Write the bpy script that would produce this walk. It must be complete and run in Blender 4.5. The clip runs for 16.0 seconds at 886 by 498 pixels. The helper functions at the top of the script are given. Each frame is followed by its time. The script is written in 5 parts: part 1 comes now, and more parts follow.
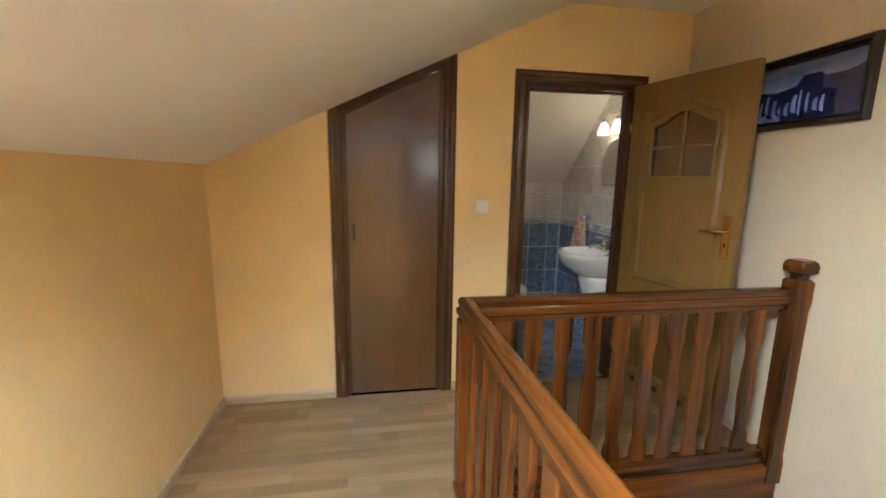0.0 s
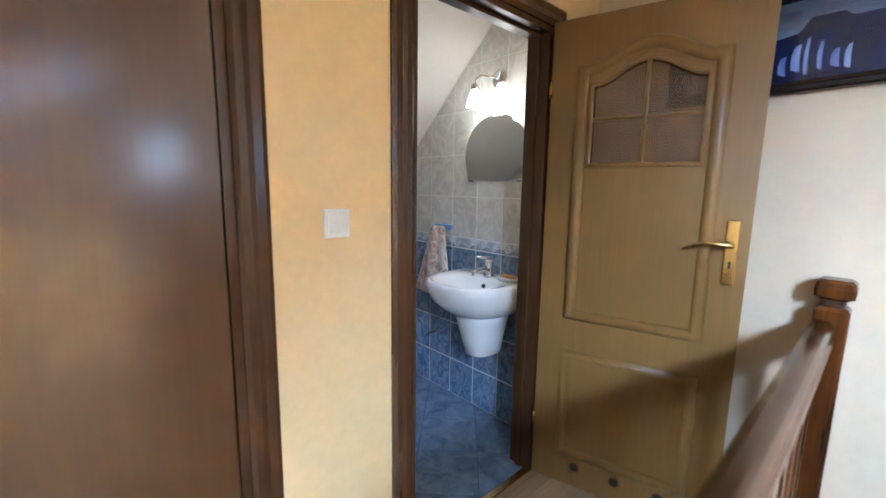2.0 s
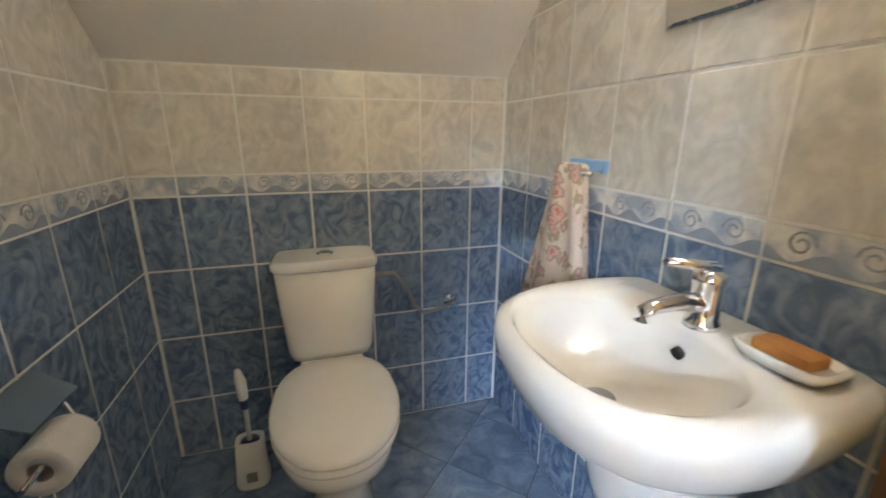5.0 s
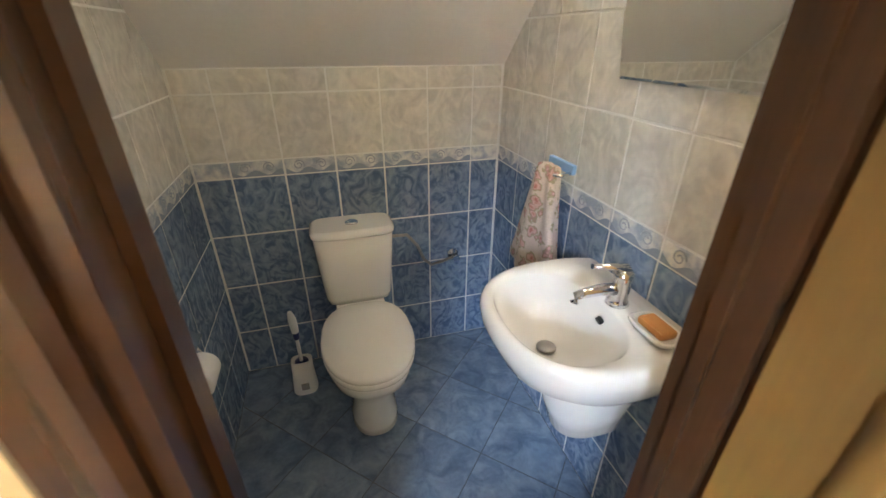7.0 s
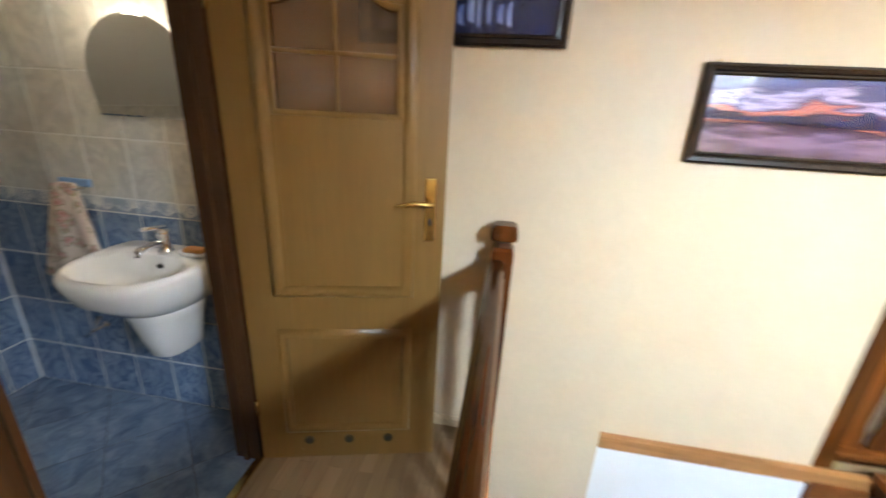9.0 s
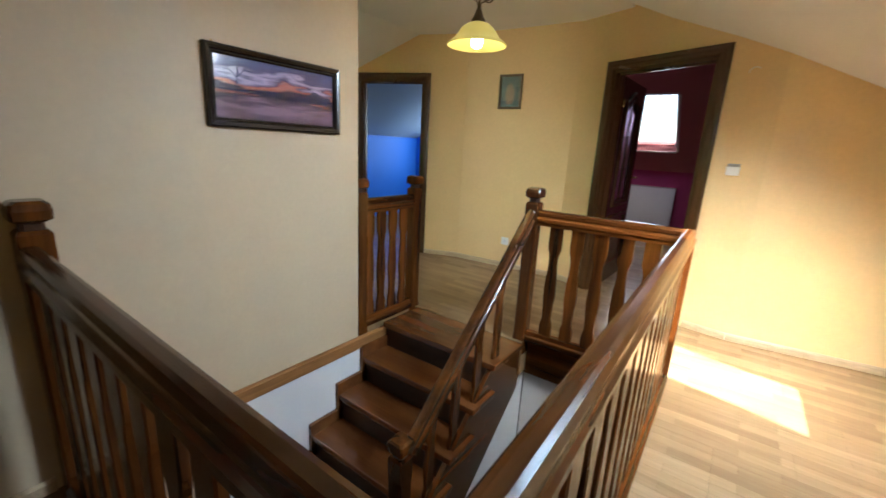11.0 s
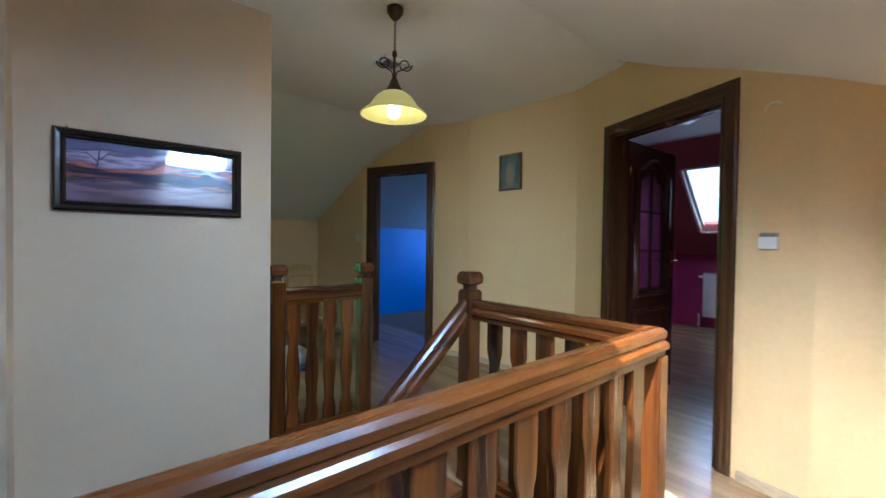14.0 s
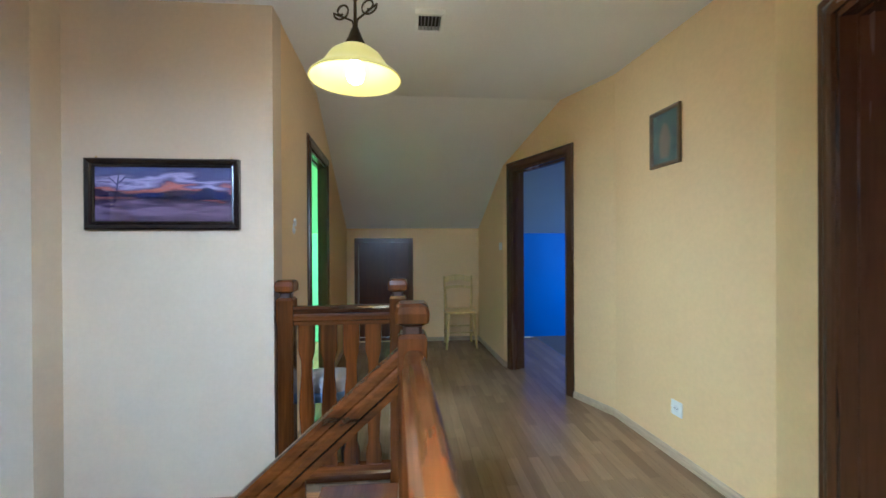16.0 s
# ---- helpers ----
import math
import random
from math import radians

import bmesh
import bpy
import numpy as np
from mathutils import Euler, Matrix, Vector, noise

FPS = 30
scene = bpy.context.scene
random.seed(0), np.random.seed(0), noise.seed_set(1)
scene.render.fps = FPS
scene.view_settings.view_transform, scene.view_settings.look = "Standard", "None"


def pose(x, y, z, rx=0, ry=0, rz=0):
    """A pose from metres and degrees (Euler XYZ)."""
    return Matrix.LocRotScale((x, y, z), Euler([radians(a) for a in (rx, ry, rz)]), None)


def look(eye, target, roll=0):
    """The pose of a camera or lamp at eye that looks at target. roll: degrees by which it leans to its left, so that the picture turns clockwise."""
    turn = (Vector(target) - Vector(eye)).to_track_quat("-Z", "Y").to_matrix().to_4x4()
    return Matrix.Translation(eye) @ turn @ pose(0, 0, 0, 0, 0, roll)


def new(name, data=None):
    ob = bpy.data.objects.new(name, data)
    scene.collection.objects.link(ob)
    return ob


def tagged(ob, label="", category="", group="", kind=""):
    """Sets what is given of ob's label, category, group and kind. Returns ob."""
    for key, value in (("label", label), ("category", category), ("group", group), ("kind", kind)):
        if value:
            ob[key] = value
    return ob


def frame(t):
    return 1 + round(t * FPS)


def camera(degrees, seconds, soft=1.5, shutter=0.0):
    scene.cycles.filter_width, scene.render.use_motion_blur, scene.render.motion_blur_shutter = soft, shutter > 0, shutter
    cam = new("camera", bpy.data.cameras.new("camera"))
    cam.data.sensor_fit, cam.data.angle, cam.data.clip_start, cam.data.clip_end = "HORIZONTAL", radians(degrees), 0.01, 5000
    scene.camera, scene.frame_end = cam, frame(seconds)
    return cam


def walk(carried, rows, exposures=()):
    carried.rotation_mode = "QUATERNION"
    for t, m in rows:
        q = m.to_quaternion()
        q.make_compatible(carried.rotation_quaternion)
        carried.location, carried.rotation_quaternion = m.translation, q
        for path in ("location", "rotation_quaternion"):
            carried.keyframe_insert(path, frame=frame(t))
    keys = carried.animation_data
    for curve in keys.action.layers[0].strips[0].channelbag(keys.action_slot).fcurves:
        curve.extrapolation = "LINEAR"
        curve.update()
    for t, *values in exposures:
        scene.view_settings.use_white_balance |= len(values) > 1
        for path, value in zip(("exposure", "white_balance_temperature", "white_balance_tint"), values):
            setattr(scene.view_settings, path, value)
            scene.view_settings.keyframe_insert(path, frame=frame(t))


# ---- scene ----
cam = camera(95.1, 16.0, shutter=0.4)
PATH = [
    (0, (-0.002, -0.02, 1.423), (0.318, 1.924, 1.078), 0.9),
    (0.5, (-0.082, 0.393, 1.395), (0.607, 2.242, 1.063), 1.3),
    (1, (-0.048, 0.759, 1.375), (0.919, 2.478, 1.042), 1.5),
    (1.5, (0.042, 1.145, 1.374), (1.229, 2.721, 1.051), 1.7),
    (2, (0.127, 1.478, 1.346), (1.458, 2.941, 1.048), 0.9),
    (2.5, (0.303, 1.719, 1.343), (1.717, 3.1, 1.039), 1.7),
    (3, (0.544, 1.906, 1.34), (1.95, 3.294, 1.027), 1.9),
    (3.5, (0.792, 2.089, 1.305), (2.11, 3.559, 0.984), 2.0),
    (4, (0.999, 2.245, 1.249), (2.133, 3.852, 0.884), 1.5),
    (4.5, (1.114, 2.378, 1.207), (2.001, 4.12, 0.784), 1.0),
    (5, (1.18, 2.449, 1.178), (1.741, 4.291, 0.635), 0.3),
    (5.2, (1.191, 2.473, 1.178), (1.657, 4.316, 0.554), -0.0),
    (7.3, (1.095, 2.11, 1.521), (1.62, 3.803, 0.596), -0.5),
    (7.5, (1.084, 2.028, 1.542), (1.735, 3.692, 0.643), -0.4),
    (8, (0.976, 1.793, 1.57), (2.068, 3.245, 0.733), 0.4),
    (8.5, (0.715, 1.603, 1.533), (2.313, 2.555, 0.799), 2.4),
    (9, (0.444, 1.572, 1.5), (2.303, 1.861, 0.819), 3.1),
    (9.5, (0.266, 1.679, 1.468), (2.111, 1.252, 0.824), 3.7),
    (10, (0.226, 1.773, 1.359), (1.86, 0.789, 0.755), 3.5),
    (10.2, (0.244, 1.819, 1.342), (1.759, 0.658, 0.743), 3.3),
    (12.3, (0.044, 1.805, 1.22), (0.938, 0.048, 0.882), 2.2),
    (12.5, (0.01, 1.73, 1.211), (0.942, -0.016, 0.926), 1.9),
    (13, (-0.051, 1.451, 1.198), (1.046, -0.213, 1.029), 1.4),
    (13.5, (-0.131, 1.107, 1.229), (1.186, -0.395, 1.15), 1.1),
    (14, (-0.208, 0.751, 1.216), (1.324, -0.533, 1.18), 0.8),
    (14.5, (-0.218, 0.387, 1.218), (1.5, -0.636, 1.201), 0.7),
    (15, (-0.168, -0.004, 1.245), (1.694, -0.734, 1.235), 0.4),
    (15.5, (-0.105, -0.382, 1.234), (1.847, -0.816, 1.233), -0.0),
    (16, (0.042, -0.676, 1.232), (2.035, -0.844, 1.226), -0.3),
]
EXPOSURES = [(0.0, 3.75, 6500, 10), (1.0, 4.2, 5500, 10), (2.5, 4.5, 4950, 10), (3.5, 4.5, 4800, 10), (5.0, 5.1, 6100, 10), (7.5, 5.05, 6000, 10),
             (8.5, 4.5, 6000, 10), (10.2, 3.5, 7000, 10), (12.3, 1.9, 4850, 10), (14.0, 2.3, 5000, 10), (16.0, 3.1, 4950, 10)]
walk(cam, [(t, look(eye, target, roll)) for t, eye, target, roll in PATH], EXPOSURES)

# ---- light ----
SUN_WAY = Vector((0.43, -0.85, -1.6))
world = bpy.data.worlds.new("sky")
scene.world = world
world.use_nodes = True
wn = world.node_tree
sky = wn.nodes.new("ShaderNodeTexSky")
sky.sky_type, sky.sun_disc = "NISHITA", False
sky.sun_elevation = math.atan2(1.6, 0.953)
sky.sun_rotation = math.atan2(-0.43, 0.85)
wn.links.new(sky.outputs[0], wn.nodes["Background"].inputs[0])
wn.nodes["Background"].inputs[1].default_value = 0.1


def lamp(name, kind, at, energy, colour, toward=None, size=None, size_y=None):
    data = bpy.data.lights.new(name, kind)
    data.energy, data.color = energy, colour
    if kind == "AREA":
        data.shape, data.size, data.size_y = "RECTANGLE", size, size_y
    elif kind == "POINT":
        data.shadow_soft_size = size
    ob = new(name, data)
    ob.matrix_world = look(at, toward) if toward else Matrix.Translation(at)
    return ob


sun = lamp("sun", "SUN", (0, 0, 6), 5.0, (1.0, 0.93, 0.82), tuple(Vector((0, 0, 6)) + SUN_WAY))
sun.data.angle = radians(0.6)
SKY_BLUE = (0.68, 0.84, 1.0)
WARM = (1.0, 0.74, 0.44)
LAMP_WHITE = (1.0, 0.84, 0.62)
# skylight over the landing: plane of the roof is z = 1.48 + 0.466 (x + 0.96)
lamp("skylight_glow", "AREA", (-0.40, 0.05, 2.12), 12, (0.66, 0.82, 1.0), (0.40, 0.05, 0.40), 0.82, 0.56)
lamp("red_room_skylight_glow", "AREA", (1.51, -5.405, 1.805), 1.6, SKY_BLUE, (1.51, -4.405, 0.805), 0.6, 0.85)
# added daylight for the blue room, from an assumed window out of view
lamp("blue_room_window_glow", "AREA", (4.55, -4.42, 1.47), 3.6, SKY_BLUE, (5.3, -2.8, 0.9), 0.9, 1.1)
# lamp added to brighten the green room; its window is unseen and assumed
lamp("green_room_window_glow", "AREA", (4.6, 2.25, 1.4), 13, (1.0, 1.0, 0.9), (5.2, 0.6, 0.9), 0.9, 1.1)
lamp("hall_bulb_light", "POINT", (1.68, -0.468, 1.925), 0.32, WARM, None, 0.03)
lamp("sconce_light_a", "POINT", (1.78, 3.06, 1.80), 0.062, LAMP_WHITE, None, 0.03)
lamp("sconce_light_b", "POINT", (1.78, 2.87, 1.80), 0.062, LAMP_WHITE, None, 0.03)


# ---- materials ----
def shader(name, colour, rough=0.5, metal=0.0, second=None, scale=6.0, stretch=(1, 1, 1), mix=0.5, fine=0.0,
           fine_scale=120.0, bump=0.0, bump_scale=150.0, rough_var=0.0, per_piece=0.0, coat=0.0, detail=4.0, twist=0.0, coat_rough=0.08):
    """Principled surface: two-tone noise at one scale, fine grain at another, relief, and a shift from piece to piece."""
    m = bpy.data.materials.new(name)
    m.use_nodes = True
    nt = m.node_tree
    n, l = nt.nodes, nt.links
    p = n["Principled BSDF"]
    p.inputs["Roughness"].default_value, p.inputs["Metallic"].default_value = rough, metal
    p.inputs["Coat Weight"].default_value, p.inputs["Coat Roughness"].default_value = coat, coat_rough
    tc = n.new("ShaderNodeTexCoord")
    mp = n.new("ShaderNodeMapping")
    mp.inputs["Scale"].default_value = stretch
    l.new(tc.outputs["Object"], mp.inputs["Vector"])
    vec = mp.outputs["Vector"]
    if per_piece:
        info = n.new("ShaderNodeObjectInfo")
        add = n.new("ShaderNodeVectorMath")
        add.operation = "MULTIPLY_ADD"
        l.new(info.outputs["Random"], add.inputs[0])
        add.inputs[1].default_value = (37, 23, 11)
        l.new(vec, add.inputs[2])
        vec = add.outputs[0]
    a = n.new("ShaderNodeTexNoise")
    a.inputs["Scale"].default_value, a.inputs["Detail"].default_value = scale, detail
    a.inputs["Distortion"].default_value = twist
    l.new(vec, a.inputs["Vector"])
    ramp = n.new("ShaderNodeValToRGB")
    ramp.color_ramp.elements[0].position, ramp.color_ramp.elements[1].position = 0.5 - mix / 2, 0.5 + mix / 2
    second = second or tuple(c * 0.93 for c in colour)
    ramp.color_ramp.elements[0].color, ramp.color_ramp.elements[1].color = (*second, 1), (*colour, 1)
    l.new(a.outputs["Fac"], ramp.inputs["Fac"])
    out = ramp.outputs["Color"]
    if fine or per_piece:
        b = n.new("ShaderNodeTexNoise")
        b.inputs["Scale"].default_value, b.inputs["Detail"].default_value = fine_scale, 3.0
        l.new(vec, b.inputs["Vector"])
        hsv = n.new("ShaderNodeHueSaturation")
        rng = n.new("ShaderNodeMapRange")
        rng.inputs["From Min"].default_value, rng.inputs["From Max"].default_value = 0.3, 0.7
        rng.inputs["To Min"].default_value, rng.inputs["To Max"].default_value = 1 - fine, 1 + fine
        l.new(b.outputs["Fac"], rng.inputs["Value"])
        val = rng.outputs["Result"]
        if per_piece:
            rr = n.new("ShaderNodeMapRange")
            rr.inputs["To Min"].default_value, rr.inputs["To Max"].default_value = 1 - per_piece, 1 + per_piece
            l.new(info.outputs["Random"], rr.inputs["Value"])
            mul = n.new("ShaderNodeMath")
            mul.operation = "MULTIPLY"
            l.new(val, mul.inputs[0])
            l.new(rr.outputs["Result"], mul.inputs[1])
            val = mul.outputs[0]
        l.new(val, hsv.inputs["Value"])
        l.new(out, hsv.inputs["Color"])
        out = hsv.outputs["Color"]
    l.new(out, p.inputs["Base Color"])
    if rough_var:
        rv = n.new("ShaderNodeMapRange")
        rv.inputs["To Min"].default_value, rv.inputs["To Max"].default_value = rough - rough_var, rough + rough_var
        l.new(a.outputs["Fac"], rv.inputs["Value"])
        l.new(rv.outputs["Result"], p.inputs["Roughness"])
    if bump:
        c = n.new("ShaderNodeTexNoise")
        c.inputs["Scale"].default_value, c.inputs["Detail"].default_value = bump_scale, 3.0
        l.new(vec, c.inputs["Vector"])
        bn = n.new("ShaderNodeBump")
        bn.inputs["Strength"].default_value, bn.inputs["Distance"].default_value = bump, 0.004
        l.new(c.outputs["Fac"], bn.inputs["Height"])
        l.new(bn.outputs["Normal"], p.inputs["Normal"])
    return m


def grain(axis, k=0.06):
    return tuple(k if a == axis else 1 for a in "xyz")


def wood(name, light, dark, axis, rough=0.3, scale=22, fine=0.16, relief=0.05, **kw):
    return shader(name, light, rough, 0, dark, scale, grain(axis), 0.45, fine, 90, relief, 60, min(relief, 0.05), detail=6, **kw)


def glow(name, colour, strength, base=(0.8, 0.8, 0.8)):
    m = shader(name, base, 0.4)
    p = m.node_tree.nodes["Principled BSDF"]
    p.inputs["Emission Color"].default_value, p.inputs["Emission Strength"].default_value = (*colour, 1), strength
    return m


def clear(name, colour=(1, 1, 1), rough=0.0, transmission=1.0):
    m = shader(name, colour, rough)
    p = m.node_tree.nodes["Principled BSDF"]
    p.inputs["Transmission Weight"].default_value, p.inputs["IOR"].default_value = transmission, 1.45
    return m


M = {}
M["yellow"] = shader("yellow_wall_paint", (0.80, 0.57, 0.275), 0.55, 0, (0.76, 0.535, 0.25), 1.6, mix=0.7, fine=0.025, fine_scale=40, bump=0.12, bump_scale=260)
M["cream"] = shader("cream_wall_paint", (0.62, 0.485, 0.32), 0.55, 0, (0.59, 0.46, 0.30), 1.4, mix=0.7, fine=0.02, fine_scale=40, bump=0.12, bump_scale=260)
M["white"] = shader("white_ceiling_paint", (0.84, 0.825, 0.79), 0.7, 0, (0.775, 0.76, 0.73), 2.0, mix=0.7, fine=0.015, fine_scale=60, bump=0.08, bump_scale=240)
M["blue_wall"] = shader("blue_wall_paint", (0.02, 0.19, 0.72), 0.6, 0, (0.018, 0.17, 0.66), 2, fine=0.03, bump=0.1, bump_scale=240)
M["pale_blue"] = shader("pale_blue_paint", (0.28, 0.37, 0.46), 0.7, 0, (0.26, 0.345, 0.43), 2, fine=0.02, bump=0.1, bump_scale=240)
M["magenta"] = shader("magenta_wall_paint", (0.34, 0.03, 0.13), 0.6, 0, (0.31, 0.027, 0.115), 2, fine=0.03, bump=0.1, bump_scale=240)
M["rose"] = shader("dusty_red_wall_paint", (0.42, 0.14, 0.15), 0.6, 0, (0.38, 0.125, 0.135), 2, fine=0.03, bump=0.1, bump_scale=240)
M["green"] = shader("green_wall_paint", (0.20, 0.66, 0.30), 0.6, 0, (0.18, 0.60, 0.27), 2, fine=0.03, bump=0.1, bump_scale=240)
M["casing"] = wood("dark_brown_casing", (0.095, 0.042, 0.016), (0.06, 0.026, 0.010), "z", 0.26, 10, 0.08)
M["casing_h"] = wood("dark_brown_casing_across", (0.095, 0.042, 0.016), (0.06, 0.026, 0.010), "x", 0.26, 10, 0.08)
M["closet"] = wood("brown_lacquered_door", (0.125, 0.058, 0.018), (0.095, 0.042, 0.012), "z", 0.30, 7, 0.06, coat=0.6, coat_rough=0.16)
M["olive"] = wood("olive_brown_lacquer", (0.205, 0.108, 0.026), (0.183, 0.095, 0.022), "z", 0.36, 6, 0.05, relief=0.012)
M["dark_leaf"] = wood("dark_walnut_leaf", (0.075, 0.027, 0.013), (0.05, 0.018, 0.009), "z", 0.25, 12)
for ax in "xyz":
    M["rail_" + ax] = wood("stained_pine_" + ax, (0.17, 0.050, 0.008), (0.018, 0.006, 0.0025), ax, 0.19, 13, 0.16, per_piece=0.25, coat=0.1)
M["tread"] = wood("stained_pine_tread", (0.20, 0.070, 0.019), (0.105, 0.034, 0.010), "x", 0.24, 9, 0.08, per_piece=0.12, coat=0.4)
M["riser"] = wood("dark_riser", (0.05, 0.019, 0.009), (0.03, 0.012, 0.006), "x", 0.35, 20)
M["skirt"] = wood("pale_skirting", (0.52, 0.39, 0.24), (0.44, 0.32, 0.19), "x", 0.4, 16)
M["trimwood"] = wood("honey_pine_trim", (0.42, 0.20, 0.065), (0.27, 0.115, 0.035), "y", 0.3, 22)
M["brass"] = shader("polished_brass", (0.80, 0.56, 0.20), 0.22, 1.0, (0.70, 0.47, 0.16), 30, rough_var=0.06)
M["bronze"] = shader("aged_bronze", (0.12, 0.095, 0.06), 0.42, 0.9, (0.07, 0.055, 0.035), 40)
M["chrome"] = shader("chrome", (0.80, 0.81, 0.83), 0.09, 1.0, (0.75, 0.76, 0.78), 30, rough_var=0.03)
M["steel"] = shader("brushed_steel", (0.42, 0.40, 0.38), 0.35, 0.9, (0.35, 0.33, 0.31), 40)
M["ceramic"] = shader("white_glazed_ceramic", (0.84, 0.83, 0.80), 0.09, 0, (0.82, 0.81, 0.78), 3, coat=0.4)
M["plastic"] = shader("white_plastic", (0.82, 0.82, 0.79), 0.32, 0, (0.79, 0.79, 0.76), 8)
M["grout_grey"] = shader("grey_floor_grout", (0.085, 0.09, 0.10), 0.8, 0, (0.06, 0.065, 0.07), 20)
M["grout"] = shader("white_grout", (0.82, 0.82, 0.79), 0.8, 0, (0.74, 0.74, 0.71), 20)
M["blue_tile"] = shader("marbled_blue_tile", (0.27, 0.345, 0.465), 0.12, 0, (0.105, 0.16, 0.27), 15, (1, 1, 0.8), 0.26, 0.08, 70, 0.03, 20, 0.03, per_piece=0.07, detail=5, twist=2.2)
M["grey_tile"] = shader("marbled_grey_tile", (0.76, 0.74, 0.68), 0.12, 0, (0.60, 0.59, 0.55), 12, (1, 1, 0.8), 0.30, 0.05, 60, 0.03, 20, 0.03, per_piece=0.03, detail=5, twist=2.0)
M["floor_tile"] = shader("marbled_floor_tile", (0.25, 0.315, 0.41), 0.20, 0, (0.11, 0.155, 0.235), 10, (1, 1, 1), 0.36, 0.08, 60, 0.03, 20, 0.05, per_piece=0.08, detail=5, twist=1.0)
M["band"] = shader("border_tile_glaze", (0.76, 0.76, 0.72), 0.2, 0, (0.38, 0.43, 0.52), 18, mix=0.2, fine=0.05)
M["band_scroll"] = shader("border_relief_scroll", (0.30, 0.34, 0.40), 0.3)
M["band_blue"] = shader("border_blue_wave", (0.33, 0.38, 0.46), 0.2, 0, (0.26, 0.31, 0.40), 30)
M["black_frame"] = shader("black_brown_frame_lacquer", (0.02, 0.013, 0.011), 0.22, 0, (0.012, 0.009, 0.008), 20, coat=0.3)
M["mirror"] = shader("mirror_silver", (0.86, 0.88, 0.87), 0.015, 1.0, (0.86, 0.88, 0.87), 1)
M["glass"] = clear("clear_glass")
M["door_glass"] = clear("tinted_textured_glass", (0.52, 0.36, 0.24), 0.12, 0.85)
M["rose_glass"] = clear("purple_tinted_glass", (0.55, 0.38, 0.52), 0.1, 0.9)
M["soap"] = shader("ochre_soap", (0.56, 0.26, 0.07), 0.5, 0, (0.46, 0.20, 0.05), 20)
M["paper"] = shader("white_tissue_paper", (0.82, 0.81, 0.79), 0.95, 0, (0.77, 0.76, 0.74), 30, bump=0.4)
M["dark"] = shader("dark_hole", (0.01, 0.01, 0.01), 0.5)
M["navy"] = shader("navy_plastic", (0.012, 0.025, 0.12), 0.3)
M["smoke_blue"] = clear("smoked_blue_plastic", (0.30, 0.42, 0.58), 0.12, 0.6)
M["light_wood"] = wood("pale_yellow_wood", (0.68, 0.49, 0.18), (0.58, 0.40, 0.13), "z", 0.4, 16)
M["seat_cloth"] = shader("white_seat_cover", (0.76, 0.77, 0.79), 0.7, 0, (0.68, 0.69, 0.72), 12, bump=0.2)
M["seat_blue"] = shader("pale_blue_cover_edge", (0.28, 0.48, 0.78), 0.7)
M["black_metal"] = shader("black_metal", (0.015, 0.015, 0.016), 0.35, 0.5)
M["lamp_shade"] = glow("yellow_alabaster_glass", (1.0, 0.80, 0.20), 0.06, (0.50, 0.42, 0.13))
M["bulb"] = glow("lit_bulb", (1.0, 0.90, 0.65), 4)
M["sconce_glass"] = glow("lit_frosted_glass", (1.0, 0.86, 0.62), 0.28)
M["plaster_low"] = shader("white_stair_wall", (0.78, 0.77, 0.74), 0.6, 0, (0.74, 0.73, 0.70), 2, fine=0.02, bump=0.1, bump_scale=240)
# the dim light of the lower storey is put into this grey
M["dim_low"] = shader("grey_lower_wall", (0.36, 0.355, 0.35), 0.7, 0, (0.33, 0.325, 0.32), 2, fine=0.02)
M["roof_out"] = shader("roof_underlay", (0.25, 0.2, 0.17), 0.8)
M["carpet"] = shader("dark_grey_carpet", (0.11, 0.105, 0.11), 0.9, 0, (0.085, 0.08, 0.085), 30, fine=0.2, fine_scale=400, bump=0.4, bump_scale=500)
M["radiator"] = shader("white_enamel", (0.74, 0.73, 0.74), 0.3, 0, (0.71, 0.70, 0.71), 6)


def laminate():
    """Three-strip beech laminate: short strips of differing tone in each board."""
    m = shader("beech_laminate", (0.30, 0.20, 0.108), 0.24, 0, (0.25, 0.162, 0.084), 14, grain("x", 0.08), 0.5, 0.07, 80, 0.05, 60, 0.05, per_piece=0.05)
    nt = m.node_tree
    n, l = nt.nodes, nt.links
    p = n["Principled BSDF"]
    old = p.inputs["Base Color"].links[0].from_socket
    tc = n.new("ShaderNodeTexCoord")
    br = n.new("ShaderNodeTexBrick")
    br.inputs["Scale"].default_value = 1.0
    br.inputs["Brick Width"].default_value, br.inputs["Row Height"].default_value = 0.42, 0.065
    br.inputs["Mortar Size"].default_value = 0.0006
    br.inputs["Mortar"].default_value = (0.55, 0.5, 0.45, 1)
    br.inputs["Color1"].default_value, br.inputs["Color2"].default_value = (1.12, 1.10, 1.06, 1), (0.80, 0.77, 0.72, 1)
    br.offset, br.offset_frequency = 0.37, 2
    l.new(tc.outputs["Object"], br.inputs["Vector"])
    mx = n.new("ShaderNodeMix")
    mx.data_type, mx.blend_type = "RGBA", "MULTIPLY"
    mx.inputs[0].default_value = 0.9
    l.new(old, mx.inputs[6])
    l.new(br.outputs["Color"], mx.inputs[7])
    l.new(mx.outputs[2], p.inputs["Base Color"])
    return m


M["laminate"] = laminate()


